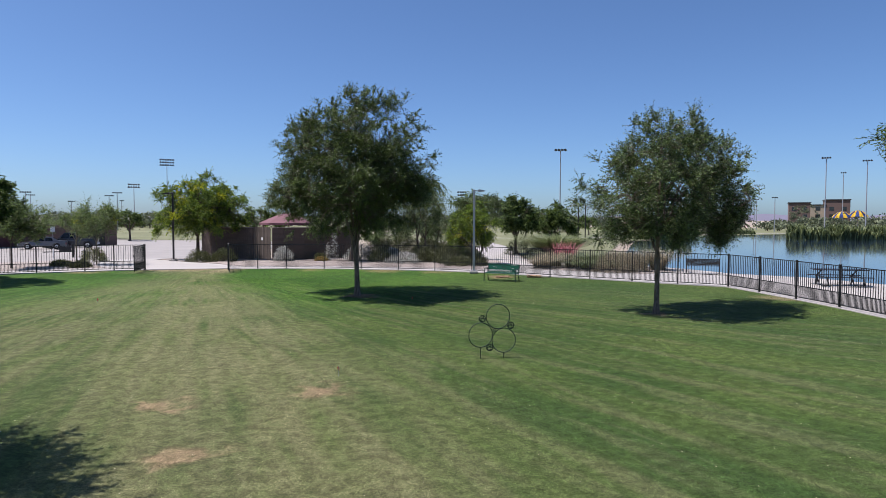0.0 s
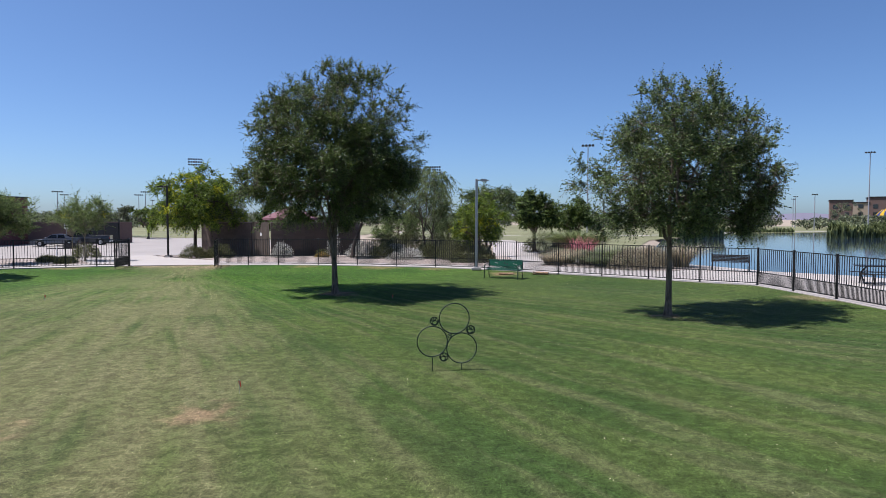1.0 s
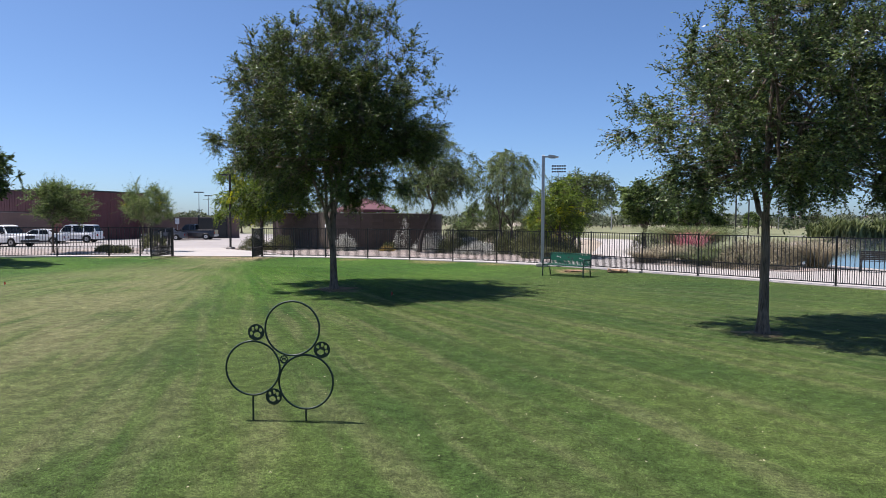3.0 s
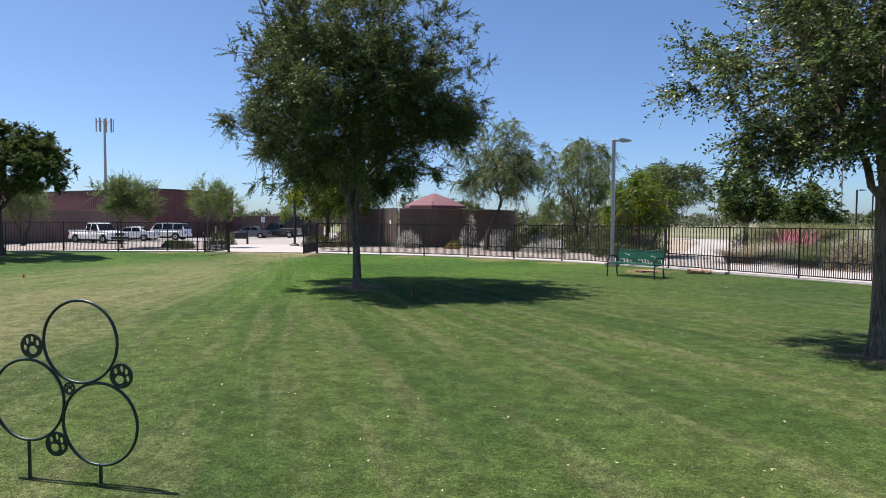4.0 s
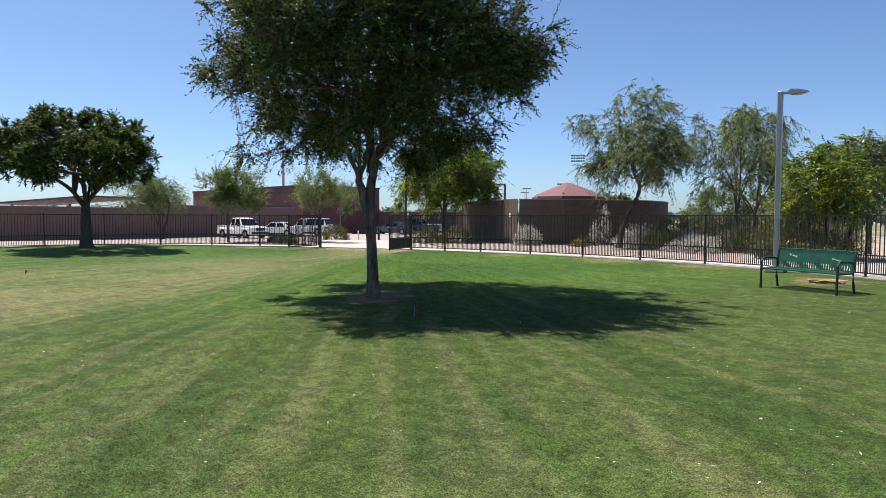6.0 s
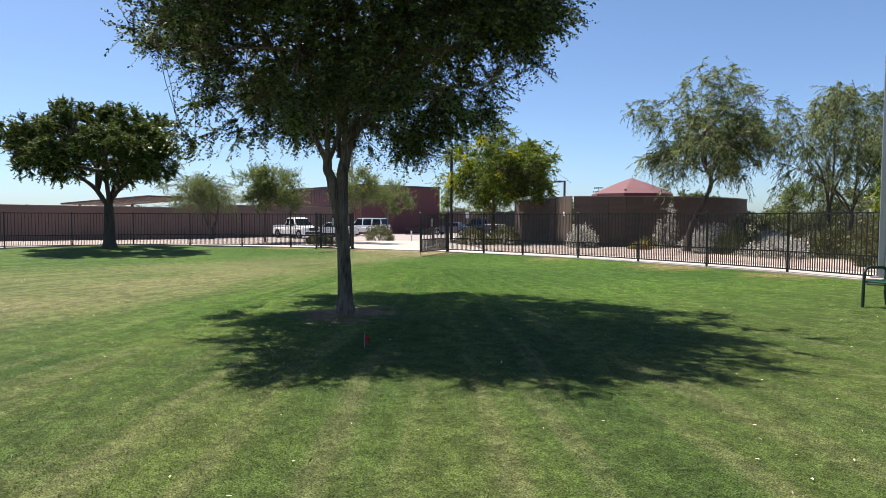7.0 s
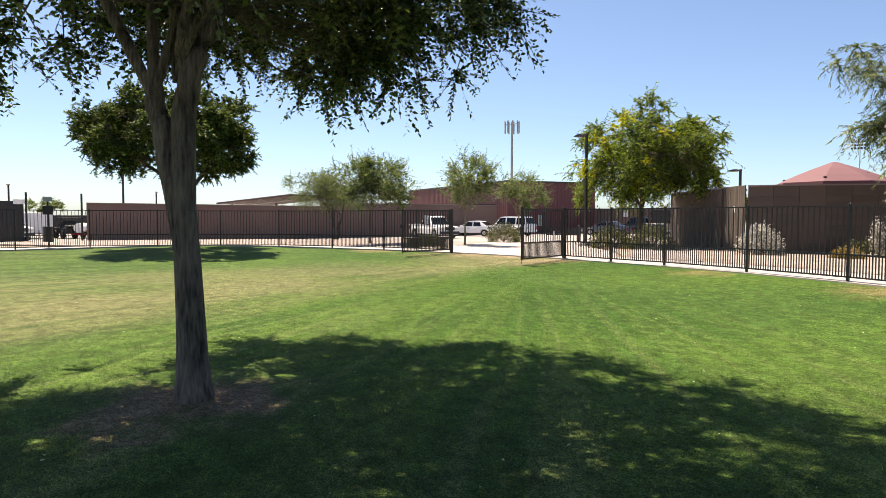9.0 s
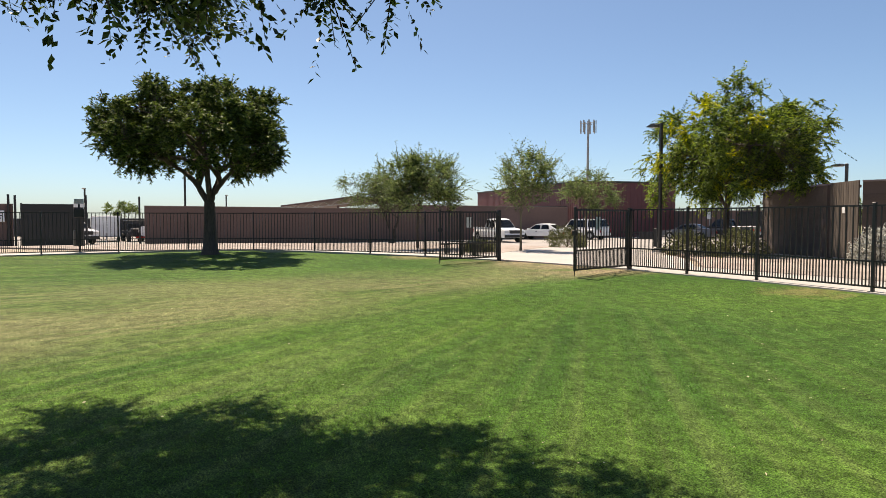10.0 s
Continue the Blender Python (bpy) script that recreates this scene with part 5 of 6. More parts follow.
# ---- benches, table, lawn sculpture ----
def paw(bm, cx, cz, s, y0, y1, tilt=0.0):
    """Pad and four toes of a paw print."""
    for dx, dz, r in ((0, -0.22, 0.36), (-0.5, 0.12, 0.17), (-0.2, 0.48, 0.19), (0.2, 0.48, 0.19), (0.5, 0.12, 0.17)):
        ex, ez = dx * math.cos(tilt) - dz * math.sin(tilt), dx * math.sin(tilt) + dz * math.cos(tilt)
        r2 = bmesh.ops.create_cone(bm, cap_ends=True, segments=10, radius1=r * s, radius2=r * s, depth=y1 - y0)
        bmesh.ops.transform(bm, matrix=pose(cx + ex * s, (y0 + y1) / 2, cz + ez * s, 90), verts=r2["verts"])


def green_bench(a, b):
    z = floor_at(*a)
    mid = ((a[0] + b[0]) / 2, (a[1] + b[1]) / 2)
    t = thing("park_bench", "green plastic-coated steel park bench with cut-out paw prints", "bench", (*mid, z), toward(a, b))
    w = 0.83
    n = 30
    me = shared_box("seat_strap", -0.017, 0.017, 0.02, 0.46, 0.432, 0.446, GREEN_COAT)
    for i in range(n):
        mesh_part("seat_strap", me, t).location.x = -w + 2 * w * (i + 0.5) / n
    part("seat_edge", rodded((-w, 0.02, 0.43), (w, 0.02, 0.43), 0.016), GREEN_COAT, t)
    part("seat_edge", rodded((-w, 0.46, 0.44), (w, 0.46, 0.44), 0.016), GREEN_COAT, t)
    lean = pose(0, 0.46, 0.44, -12)
    me = shared_box("back_strap", -0.017, 0.017, -0.006, 0.006, 0.02, 0.42, GREEN_COAT)
    for i in range(n):
        ob = mesh_part("back_strap", me, t)
        ob.matrix_basis = lean @ pose(-w + 2 * w * (i + 0.5) / n, 0, 0)
    plate = part("back_plate", boxed(-w * 0.98, w * 0.98, -0.010, -0.0065, 0.14, 0.355), GREEN_COAT, t)
    plate.matrix_basis = lean
    bm = bmesh.new()
    for cx in (-0.06, 0.09):
        paw(bm, cx, 0.27 - 0.05 * (cx > 0), 0.075, -0.0135, -0.0105)
    prints = part("paw_cutout", bm, TRIM, plate)
    for s in (-1, 1):
        bm = bmesh.new()
        rod(bm, (s * 0.40, -0.012, 0.25), (s * 0.56, -0.012, 0.25 - 0.04 * s), 0.009, sides=6)
        for ex, ez in ((0.40, 0.25), (0.56, 0.25 - 0.04 * s)):
            for dz in (-0.014, 0.014):
                r2 = bmesh.ops.create_icosphere(bm, subdivisions=1, radius=0.017)
                bmesh.ops.transform(bm, matrix=Matrix.Translation((s * ex, -0.008, ez + dz)) @ Matrix.Diagonal((1, 0.3, 1, 1)), verts=r2["verts"])
        part("bone_cutout", bm, CONCRETE, plate)
    part("back_rail", rodded((-w, 0.548, 0.852), (w, 0.548, 0.852), 0.014), GREEN_COAT, t)
    for s in (-1, 1):
        x = s * (w + 0.02)
        bm = bmesh.new()
        pipe(bm, [(x, -0.02, 0), (x, -0.01, 0.40), (x, 0.0, 0.58), (x, 0.04, 0.64), (x, 0.12, 0.655), (x, 0.38, 0.65), (x, 0.48, 0.62)], 0.025)
        part("arm_leg", bm, DARK_GREEN, t)
        bm = bmesh.new()
        pipe(bm, [(x, 0.52, 0), (x, 0.47, 0.25), (x, 0.46, 0.44), (x, 0.51, 0.70), (x, 0.548, 0.85)], 0.024)
        part("back_leg", bm, DARK_GREEN, t)
        part("side_bar", rodded((x, 0.0, 0.42), (x, 0.46, 0.43), 0.02), DARK_GREEN, t)


green_bench((1.70, 31.90), (3.26, 31.13))


def pond_bench(a, b):
    z = floor_at(*a)
    mid = ((a[0] + b[0]) / 2, (a[1] + b[1]) / 2)
    t = thing("park_bench", "black steel slatted bench facing the pond", "bench", (*mid, z + 0.015), toward(a, b) + 180)
    w = 0.84
    for i in range(6):
        part("seat_slat", boxed(-w, w, 0.02 + i * 0.072, 0.08 + i * 0.072, 0.43, 0.445), BLACK, t)
    for i in range(5):
        s = part("back_slat", boxed(-w, w, -0.006, 0.006, 0.05 + i * 0.075, 0.115 + i * 0.075), BLACK, t)
        s.matrix_basis = pose(0, 0.46, 0.44, -15)
    for s in (-1, 1):
        x = s * (w + 0.03)
        bm = bmesh.new()
        pipe(bm, [(x, 0.05, 0), (x, 0.12, 0.25), (x, 0.05, 0.42), (x, 0.46, 0.44), (x, 0.58, 0.88)], 0.028)
        pipe(bm, [(x, 0.48, 0), (x, 0.40, 0.25), (x, 0.46, 0.44)], 0.028)
        part("side_frame", bm, BLACK, t)
        bm = bmesh.new()
        pipe(bm, [(x, 0.22 + 0.2 * math.cos(k), 0.56 + 0.19 * math.sin(k)) for k in (2 * math.pi * i / 14 for i in range(14))], 0.03, closed=True)
        part("arm_ring", bm, BLACK, t)


pond_bench((13.65, 36.68), (15.2, 36.0))


def picnic_table(cx, cy, turn):
    t = thing("picnic_table", "black steel picnic table with attached seats", "picnic table", (cx, cy, floor_at(cx, cy) + 0.015), turn)
    part("tabletop", boxed(-1.15, 1.15, -0.38, 0.38, 0.73, 0.77, bevel=0.012), BLACK, t)
    for s in (-1, 1):
        part("seat", boxed(-1.15, 1.15, s * 0.72 - 0.14, s * 0.72 + 0.14, 0.43, 0.46, bevel=0.01), BLACK, t)
    for s in (-1, 1):
        bm = bmesh.new()
        x = s * 0.75
        pipe(bm, [(x, -0.72, 0.43), (x + 0.1, -0.60, 0.06), (x, -0.3, 0.03), (x, 0.3, 0.03), (x + 0.1, 0.60, 0.06), (x, 0.72, 0.43)], 0.035)
        pipe(bm, [(x, -0.74, 0.42), (x, 0.74, 0.42)], 0.03)
        pipe(bm, [(x - 0.25, 0, 0.03), (x - 0.2, 0, 0.5), (x, 0, 0.73)], 0.035)
        part("leg_frame", bm, BLACK, t)


picnic_table(18.2, 29.5, -10)


def paw_disc(x, z, r, tilt):
    """A steel disc with a paw print cut right through it."""
    bm = bmesh.new()

    def loop(cx, cz, a, b, n):
        vs = [bm.verts.new((cx + a * math.cos(k), 0.005, cz + b * math.sin(k))) for k in (2 * math.pi * i / n for i in range(n))]
        return [bm.edges.new((vs[i - 1], vs[i])) for i in range(n)]

    edges = loop(x, z, r, r, 28)
    for dx, dz, a, b in ((0.0, -0.34, 0.42, 0.34), (-0.60, 0.08, 0.19, 0.24), (-0.23, 0.52, 0.18, 0.26), (0.23, 0.52, 0.18, 0.26), (0.60, 0.08, 0.19, 0.24)):
        ex, ez = dx * math.cos(tilt) - dz * math.sin(tilt), dx * math.sin(tilt) + dz * math.cos(tilt)
        edges += loop(x + ex * r, z + ez * r, a * r, b * r, 12)
    bmesh.ops.triangle_fill(bm, use_beauty=True, use_dissolve=False, edges=edges)
    r2 = bmesh.ops.extrude_face_region(bm, geom=bm.faces[:])
    bmesh.ops.translate(bm, vec=(0, -0.01, 0), verts=[g for g in r2["geom"] if isinstance(g, bmesh.types.BMVert)])
    bmesh.ops.recalc_face_normals(bm, faces=bm.faces[:])
    return bm


def ring_sculpture():
    """Three hoops on two stakes, with round paw-print discs at the joints."""
    a, b = Vector((1.03, 13.54, 0)), Vector((1.57, 13.675, 0))
    s = thing("hoop_sculpture", "dark green agility hoops with paw-print discs", "agility hoops", (a.x - 0.03, a.y, -0.135), toward(a, b))
    R = 0.281
    hoops = [(0.0, 0.55), (0.553, 0.412), (0.412, 0.968)]
    for x, z in hoops:
        bm = bmesh.new()
        pipe(bm, [(x + R * math.cos(k), 0, z + R * math.sin(k)) for k in (2 * math.pi * i / 48 for i in range(48))], 0.0105, closed=True)
        part("hoop", bm, DARK_GREEN, s, smooth=True)
    for x, z, r, tilt in ((0.037, 0.925, 0.085, 0.35), (0.72, 0.75, 0.085, -0.5), (0.217, 0.255, 0.085, -0.5), (0.324, 0.645, 0.043, 0.0)):
        part("paw_disc", paw_disc(x, z, r, tilt), DARK_GREEN, s)
    part("stake", boxed(-0.008, 0.008, -0.008, 0.008, -0.1, 0.275), DARK_GREEN, s)
    part("stake", boxed(0.553 - 0.008, 0.553 + 0.008, -0.008, 0.008, -0.1, 0.14), DARK_GREEN, s)


ring_sculpture()


def marker_flag(x, y, h, turn):
    f = thing("marker_flag", "small red wire marker flag in the grass", "flag", (x, y, floor_at(x, y)), turn, group="marker flags")
    part("wire", rodded((0, 0, 0), (0, 0, h), 0.004), STEEL, f)
    bm = bmesh.new()
    vs = [[bm.verts.new((0.015 * math.sin(i * 1.7) + (0.01 if k else 0), 0.028 * i * 0.5 + 0.004, h - 0.01 - k * (0.11 - 0.02 * i) - 0.008 * i)) for i in range(5)] for k in (0, 1)]
    for i in range(4):
        bm.faces.new((vs[0][i], vs[0][i + 1], vs[1][i + 1], vs[1][i]))
    bmesh.ops.solidify(bm, geom=bm.faces[:], thickness=0.002)
    part("flag", bm, ORANGE, f)


marker_flag(-1.93, 11.74, 0.22, 30)
marker_flag(-1.39, 24.06, 0.16, -20)
marker_flag(-13.1, 22.6, 0.2, 10)


def log(x, y, length, r, turn, label):
    rng = random.Random(int(x * 100))
    l = thing("log", label, "log", (x, y, floor_at(x, y) + r * 0.75), turn, group="broken logs")
    bm = bmesh.new()
    vs = rod(bm, (-length / 2, 0, 0), (length / 2, 0, 0.01), r, r * 0.85, 10)
    bmesh.ops.subdivide_edges(bm, edges=[e for e in bm.edges if abs(e.verts[0].co.x - e.verts[1].co.x) > length * 0.5], cuts=6)
    for v in bm.verts:
        v.co.y *= rng.uniform(0.8, 1.2)
        v.co.z *= rng.uniform(0.75, 1.2)
    part("bark", bm, LOG, l)
    for i in range(9):
        px, py = rng.uniform(-length / 2, length / 2), rng.uniform(-0.16, 0.16)
        part("bark_flake", boxed(-0.07, 0.07, -0.025, 0.025, 0, 0.012, m=pose(px, py, rng.uniform(-r * 0.6, r * 0.9), rng.uniform(-30, 30), rng.uniform(-25, 25), rng.uniform(-30, 30))), LOG, l)


log(4.4, 33.05, 0.75, 0.085, -15, "broken peeling log lying in the grass")
log(2.75, 33.25, 0.7, 0.05, 5, "crumbling bark remains behind the bench")
slab = thing("splash_block", "pale concrete block beside the fence", "concrete block", (5.05, 33.25, floor_at(5.05, 33.25)), -30)
part("block_body", boxed(-0.22, 0.22, -0.13, 0.13, 0, 0.08, bevel=0.012), CONCRETE, slab)


# ---- vehicles ----
def vehicle(kind_name, label, place, turn, paint, length, width, height, style, category, group="parked vehicles"):
    """A parked car. x runs to the front. style: sedan, suv or pickup."""
    v = thing(kind_name, label, category, place, turn, group=group)
    L, W, H = length / 2, width / 2, height
    wr = 0.33 if style == "sedan" else 0.39
    wb = L * (0.60 if style != "pickup" else 0.64)
    sill, belt = (0.24, 0.92) if style == "sedan" else (0.36, 1.08 if style == "suv" else 1.14)

    def arch(cx):
        return [(cx + (wr + 0.07) * math.cos(t), wr + (wr + 0.07) * math.sin(t)) for t in (math.pi * (1 - k / 8) for k in range(9))]

    hood = belt - (0.10 if style == "sedan" else 0.06)
    low = [(-L, sill + 0.2), (-L + 0.08, sill)] + [p for p in arch(-wb) if p[1] > sill] + [p for p in arch(wb) if p[1] > sill] + [(L - 0.08, sill), (L, sill + 0.2), (L - 0.02, hood - 0.22), (L - 0.14, hood - 0.06)]
    if style == "sedan":
        low += [(L * 0.42, belt), (-L * 0.66, belt + 0.06), (-L + 0.08, belt + 0.03), (-L, belt - 0.15)]
    elif style == "suv":
        low += [(L * 0.48, belt), (-L + 0.04, belt), (-L, belt - 0.2)]
    else:
        low += [(L * 0.50, belt), (-L + 0.02, belt - 0.02), (-L, belt - 0.1)]
    bm = bmesh.new()
    prism(bm, low, -W, W)
    for vert in bm.verts:
        if vert.co.z > belt - 0.12:
            vert.co.y *= 0.95
        if abs(vert.co.x) > L - 0.2:
            vert.co.y *= 0.93
    bmesh.ops.bevel(bm, geom=[e for e in bm.edges if len(e.link_faces) == 2 and e.calc_face_angle(0) > 0.6], offset=0.035, segments=2, affect="EDGES")
    body = part("body", bm, paint, v)
    if style == "sedan":
        cab = [(L * 0.42, belt - 0.01), (L * 0.10, H - 0.06), (-L * 0.12, H), (-L * 0.38, H - 0.05), (-L * 0.72, belt + 0.03)]
    elif style == "suv":
        cab = [(L * 0.48, belt - 0.01), (L * 0.24, H - 0.07), (L * 0.05, H), (-L * 0.82, H - 0.02), (-L + 0.03, belt)]
    else:
        cab = [(L * 0.48, belt - 0.01), (L * 0.24, H - 0.07), (L * 0.08, H), (-L * 0.14, H - 0.02), (-L * 0.22, belt - 0.01)]
    bm = bmesh.new()
    prism(bm, cab, -W * 0.92, W * 0.92)
    for vert in bm.verts:
        if vert.co.z > belt + 0.15:
            vert.co.y *= 0.80
    bmesh.ops.bevel(bm, geom=[e for e in bm.edges if len(e.link_faces) == 2 and e.calc_face_angle(0) > 0.4], offset=0.03, segments=2, affect="EDGES")
    cabin = part("cabin", bm, paint, v)

    def mix2(p, q, t):
        return (p[0] + (q[0] - p[0]) * t, p[1] + (q[1] - p[1]) * t)

    def pane(name, quad, inset=0.0):
        b2 = bmesh.new()
        b2.faces.new([b2.verts.new(p) for p in quad])
        bmesh.ops.solidify(b2, geom=b2.faces[:], thickness=0.006)
        part(name, b2, CARGLASS, cabin, "dark tinted glass")

    top_y, low_y = W * 0.92 * 0.80, W * 0.92
    f0, f1, r1, r0 = cab[0], cab[1], cab[3], cab[4]
    a, b = mix2(f0, f1, 0.10), mix2(f0, f1, 0.92)
    pane("windscreen", [(a[0] + 0.03, -low_y * 0.92, a[1]), (a[0] + 0.03, low_y * 0.92, a[1]), (b[0] + 0.03, top_y * 0.95, b[1]), (b[0] + 0.03, -top_y * 0.95, b[1])])
    a, b = mix2(r0, r1, 0.15), mix2(r0, r1, 0.88)
    pane("rear_window", [(a[0] - 0.02, low_y * 0.9, a[1]), (a[0] - 0.02, -low_y * 0.9, a[1]), (b[0] - 0.02, -top_y * 0.92, b[1]), (b[0] - 0.02, top_y * 0.92, b[1])])
    z0, z1 = belt + 0.05, H - 0.13
    xs = {"sedan": [(L * 0.33, L * 0.12, L * -0.10), (L * -0.13, L * -0.13, L * -0.46)], "suv": [(L * 0.40, L * 0.24, L * -0.02), (L * -0.06, L * -0.06, L * -0.46), (L * -0.50, L * -0.50, L * -0.88)],
          "pickup": [(L * 0.40, L * 0.25, L * 0.06), (L * 0.03, L * 0.03, L * -0.15)]}[style]
    for s in (-1, 1):
        for x_low, x_top, x_back in xs:
            t0, t1 = (z0 - belt) / (H - belt), (z1 - belt) / (H - belt)
            y0, y1 = s * (low_y + (top_y - low_y) * t0 + 0.008), s * (low_y + (top_y - low_y) * t1 + 0.012)
            back_top = x_back + (0.18 if style == "sedan" and x_back < -0.3 * L else 0.04)
            pane("side_window", [(x_low, y0, z0), (x_back, y0, z0), (back_top, y1, z1), (x_top, y1, z1)][:: s])
        part("door_handle", boxed(L * 0.02, L * 0.02 + 0.18, s * (W * 0.985) - 0.015, s * (W * 0.985) + 0.015, belt - 0.17, belt - 0.13), TRIM, body)
        part("mirror", boxed(L * 0.34, L * 0.34 + 0.12, s * (W + 0.10) - 0.09, s * (W + 0.10) + 0.09, belt - 0.02, belt + 0.14, bevel=0.03), TRIM if style == "pickup" else paint, v)
        part("headlight", boxed(L - 0.13, L + 0.004, s * W * 0.70 - 0.2, s * W * 0.70 + 0.17, hood - 0.30, hood - 0.12, bevel=0.02), CLEAR_LAMP, v)
        part("tail_light", boxed(-L - 0.006, -L + 0.1, s * W * 0.80 - 0.14, s * W * 0.80 + 0.1, belt - 0.42, belt - 0.14, bevel=0.02), RED_LAMP, v)
    part("front_bumper", boxed(L - 0.12, L + 0.06, -W * 0.9, W * 0.9, sill + 0.04, sill + 0.26, bevel=0.03), TRIM if style != "sedan" else paint, v)
    part("rear_bumper", boxed(-L - 0.06, -L + 0.12, -W * 0.9, W * 0.9, sill + 0.04, sill + 0.26, bevel=0.03), STEEL if style == "pickup" else paint, v)
    part("grille", boxed(L - 0.05, L + 0.012, -W * 0.48, W * 0.48, hood - 0.36, hood - 0.10, bevel=0.01), TRIM, v)
    if style == "pickup":
        part("bed_liner", boxed(-L + 0.12, -L * 0.24, -W * 0.80, W * 0.80, belt - 0.012, belt + 0.004), TRIM, v)
        for s in (-1, 1):
            part("bed_rail", boxed(-L + 0.03, -L * 0.23, s * W * 0.88 - 0.05, s * W * 0.88 + 0.05, belt - 0.01, belt + 0.05, bevel=0.01), paint, v)
        part("tailgate", boxed(-L - 0.003, -L + 0.06, -W * 0.86, W * 0.86, belt - 0.45, belt + 0.05, bevel=0.01), paint, v)
    for x in (-wb, wb):
        for s in (-1, 1):
            w = new("wheel")
            w.empty_display_size = 0.1
            w.parent = v
            w.location = (x, s * (W - 0.13), wr)
            part("tyre", rodded((0, -0.115, 0), (0, 0.115, 0), wr, sides=20), TYRE, w)
            part("rim", rodded((0, s * 0.06, 0), (0, s * 0.125, 0), wr * 0.62, wr * 0.55, 12), RIM, w)
            part("hub", rodded((0, s * 0.12, 0), (0, s * 0.135, 0), wr * 0.16, sides=8), TRIM, w)


def parked(name, label, fx, fy, rx, ry, paint, style, size, category):
    """A vehicle by the ground points below its front and rear axle."""
    z = floor_at((fx + rx) / 2, (fy + ry) / 2) + 0.01
    vehicle(name, label, ((fx + rx) / 2, (fy + ry) / 2, z), toward((rx, ry), (fx, fy)), paint, *size, style, category)


parked("pickup_truck", "white pickup truck parked in the lot", -46.7, 52.5, -50.4, 52.5, WHITE, "pickup", (5.75, 2.0, 1.92), "pickup")
parked("sedan", "white sedan parked in the lot", -52.9, 57.9, -50.3, 59.5, WHITE, "sedan", (5.0, 1.88, 1.48), "car")
parked("suv", "white four-wheel drive wagon parked in the lot", -52.4, 61.9, -49.5, 63.1, WHITE, "suv", (5.1, 2.0, 1.9), "car")
parked("sedan", "grey sedan parked at the far wall", -49.2, 71.9, -46.6, 73.1, SILVER, "sedan", (4.8, 1.83, 1.45), "car")
parked("pickup_truck", "dark grey pickup truck parked at the far wall", -48.3, 75.3, -44.9, 76.6, CHAR, "pickup", (5.6, 1.98, 1.9), "pickup")
parked("pickup_truck", "white pickup truck inside the yard gate", -55.2, 21.2, -58.4, 19.3, WHITE, "pickup", (5.75, 2.0, 1.92), "pickup")

# ---- barrier, sign and bollard at the lot ----
def barrier(x, y, turn):
    b = thing("swing_barrier", "dark steel swing barrier at the parking lot", "barrier", (x, y, floor_at(x, y)), turn)
    part("post", boxed(-0.09, 0.09, -0.09, 0.09, 0, 1.25, bevel=0.01), BLACK, b)
    for z in (0.55, 0.98):
        part("arm_rail", boxed(-2.4, -0.09, -0.04, 0.04, z - 0.04, z + 0.04), BLACK, b)
    part("arm_brace", rodded((-2.35, 0, 0.98), (-0.1, 0, 0.55), 0.025), BLACK, b)
    part("arm_plate", boxed(-1.1, -0.12, -0.045, -0.041, 0.5, 1.02), DARK_METAL, b)


barrier(-35.2, 57.4, 35)
bollard = thing("bollard", "white painted steel bollard by the barrier", "bollard", (-35.9, 55.6, floor_at(-35.9, 55.6)))
part("tube", rodded((0, 0, 0), (0, 0, 0.85), 0.06), WHITE_TRIM, bollard)
wall_sign = thing("parking_sign", "small white parking sign on a post", "sign", (-49.6, 76.9, floor_at(-49.6, 76.9)), 30)
part("sign_post", rodded((0, 0, 0), (0, 0, 2.6), 0.03), STEEL, wall_sign)
part("sign_plate", boxed(-0.24, 0.24, -0.05, -0.035, 1.9, 2.6, bevel=0.01), WHITE_TRIM, wall_sign)


def pet_station(x, y, turn):
    p = thing("waste_station", "dark green pet waste station on a post", "waste station", (x, y, floor_at(x, y)), turn)
    part("post", boxed(-0.03, 0.03, -0.03, 0.03, 0, 2.0), BLACK, p)
    part("sign", boxed(-0.16, 0.16, -0.045, -0.032, 1.84, 2.02), STEEL, p, "pale sign plate")
    part("dispenser", boxed(-0.18, 0.18, -0.15, -0.032, 1.32, 1.66, bevel=0.015), BLACK, p)
    part("bin", rodded((0, -0.23, 0.25), (0, -0.23, 0.85), 0.19, sides=14), BLACK, p)


pet_station(-28.6, 24.0, 90)

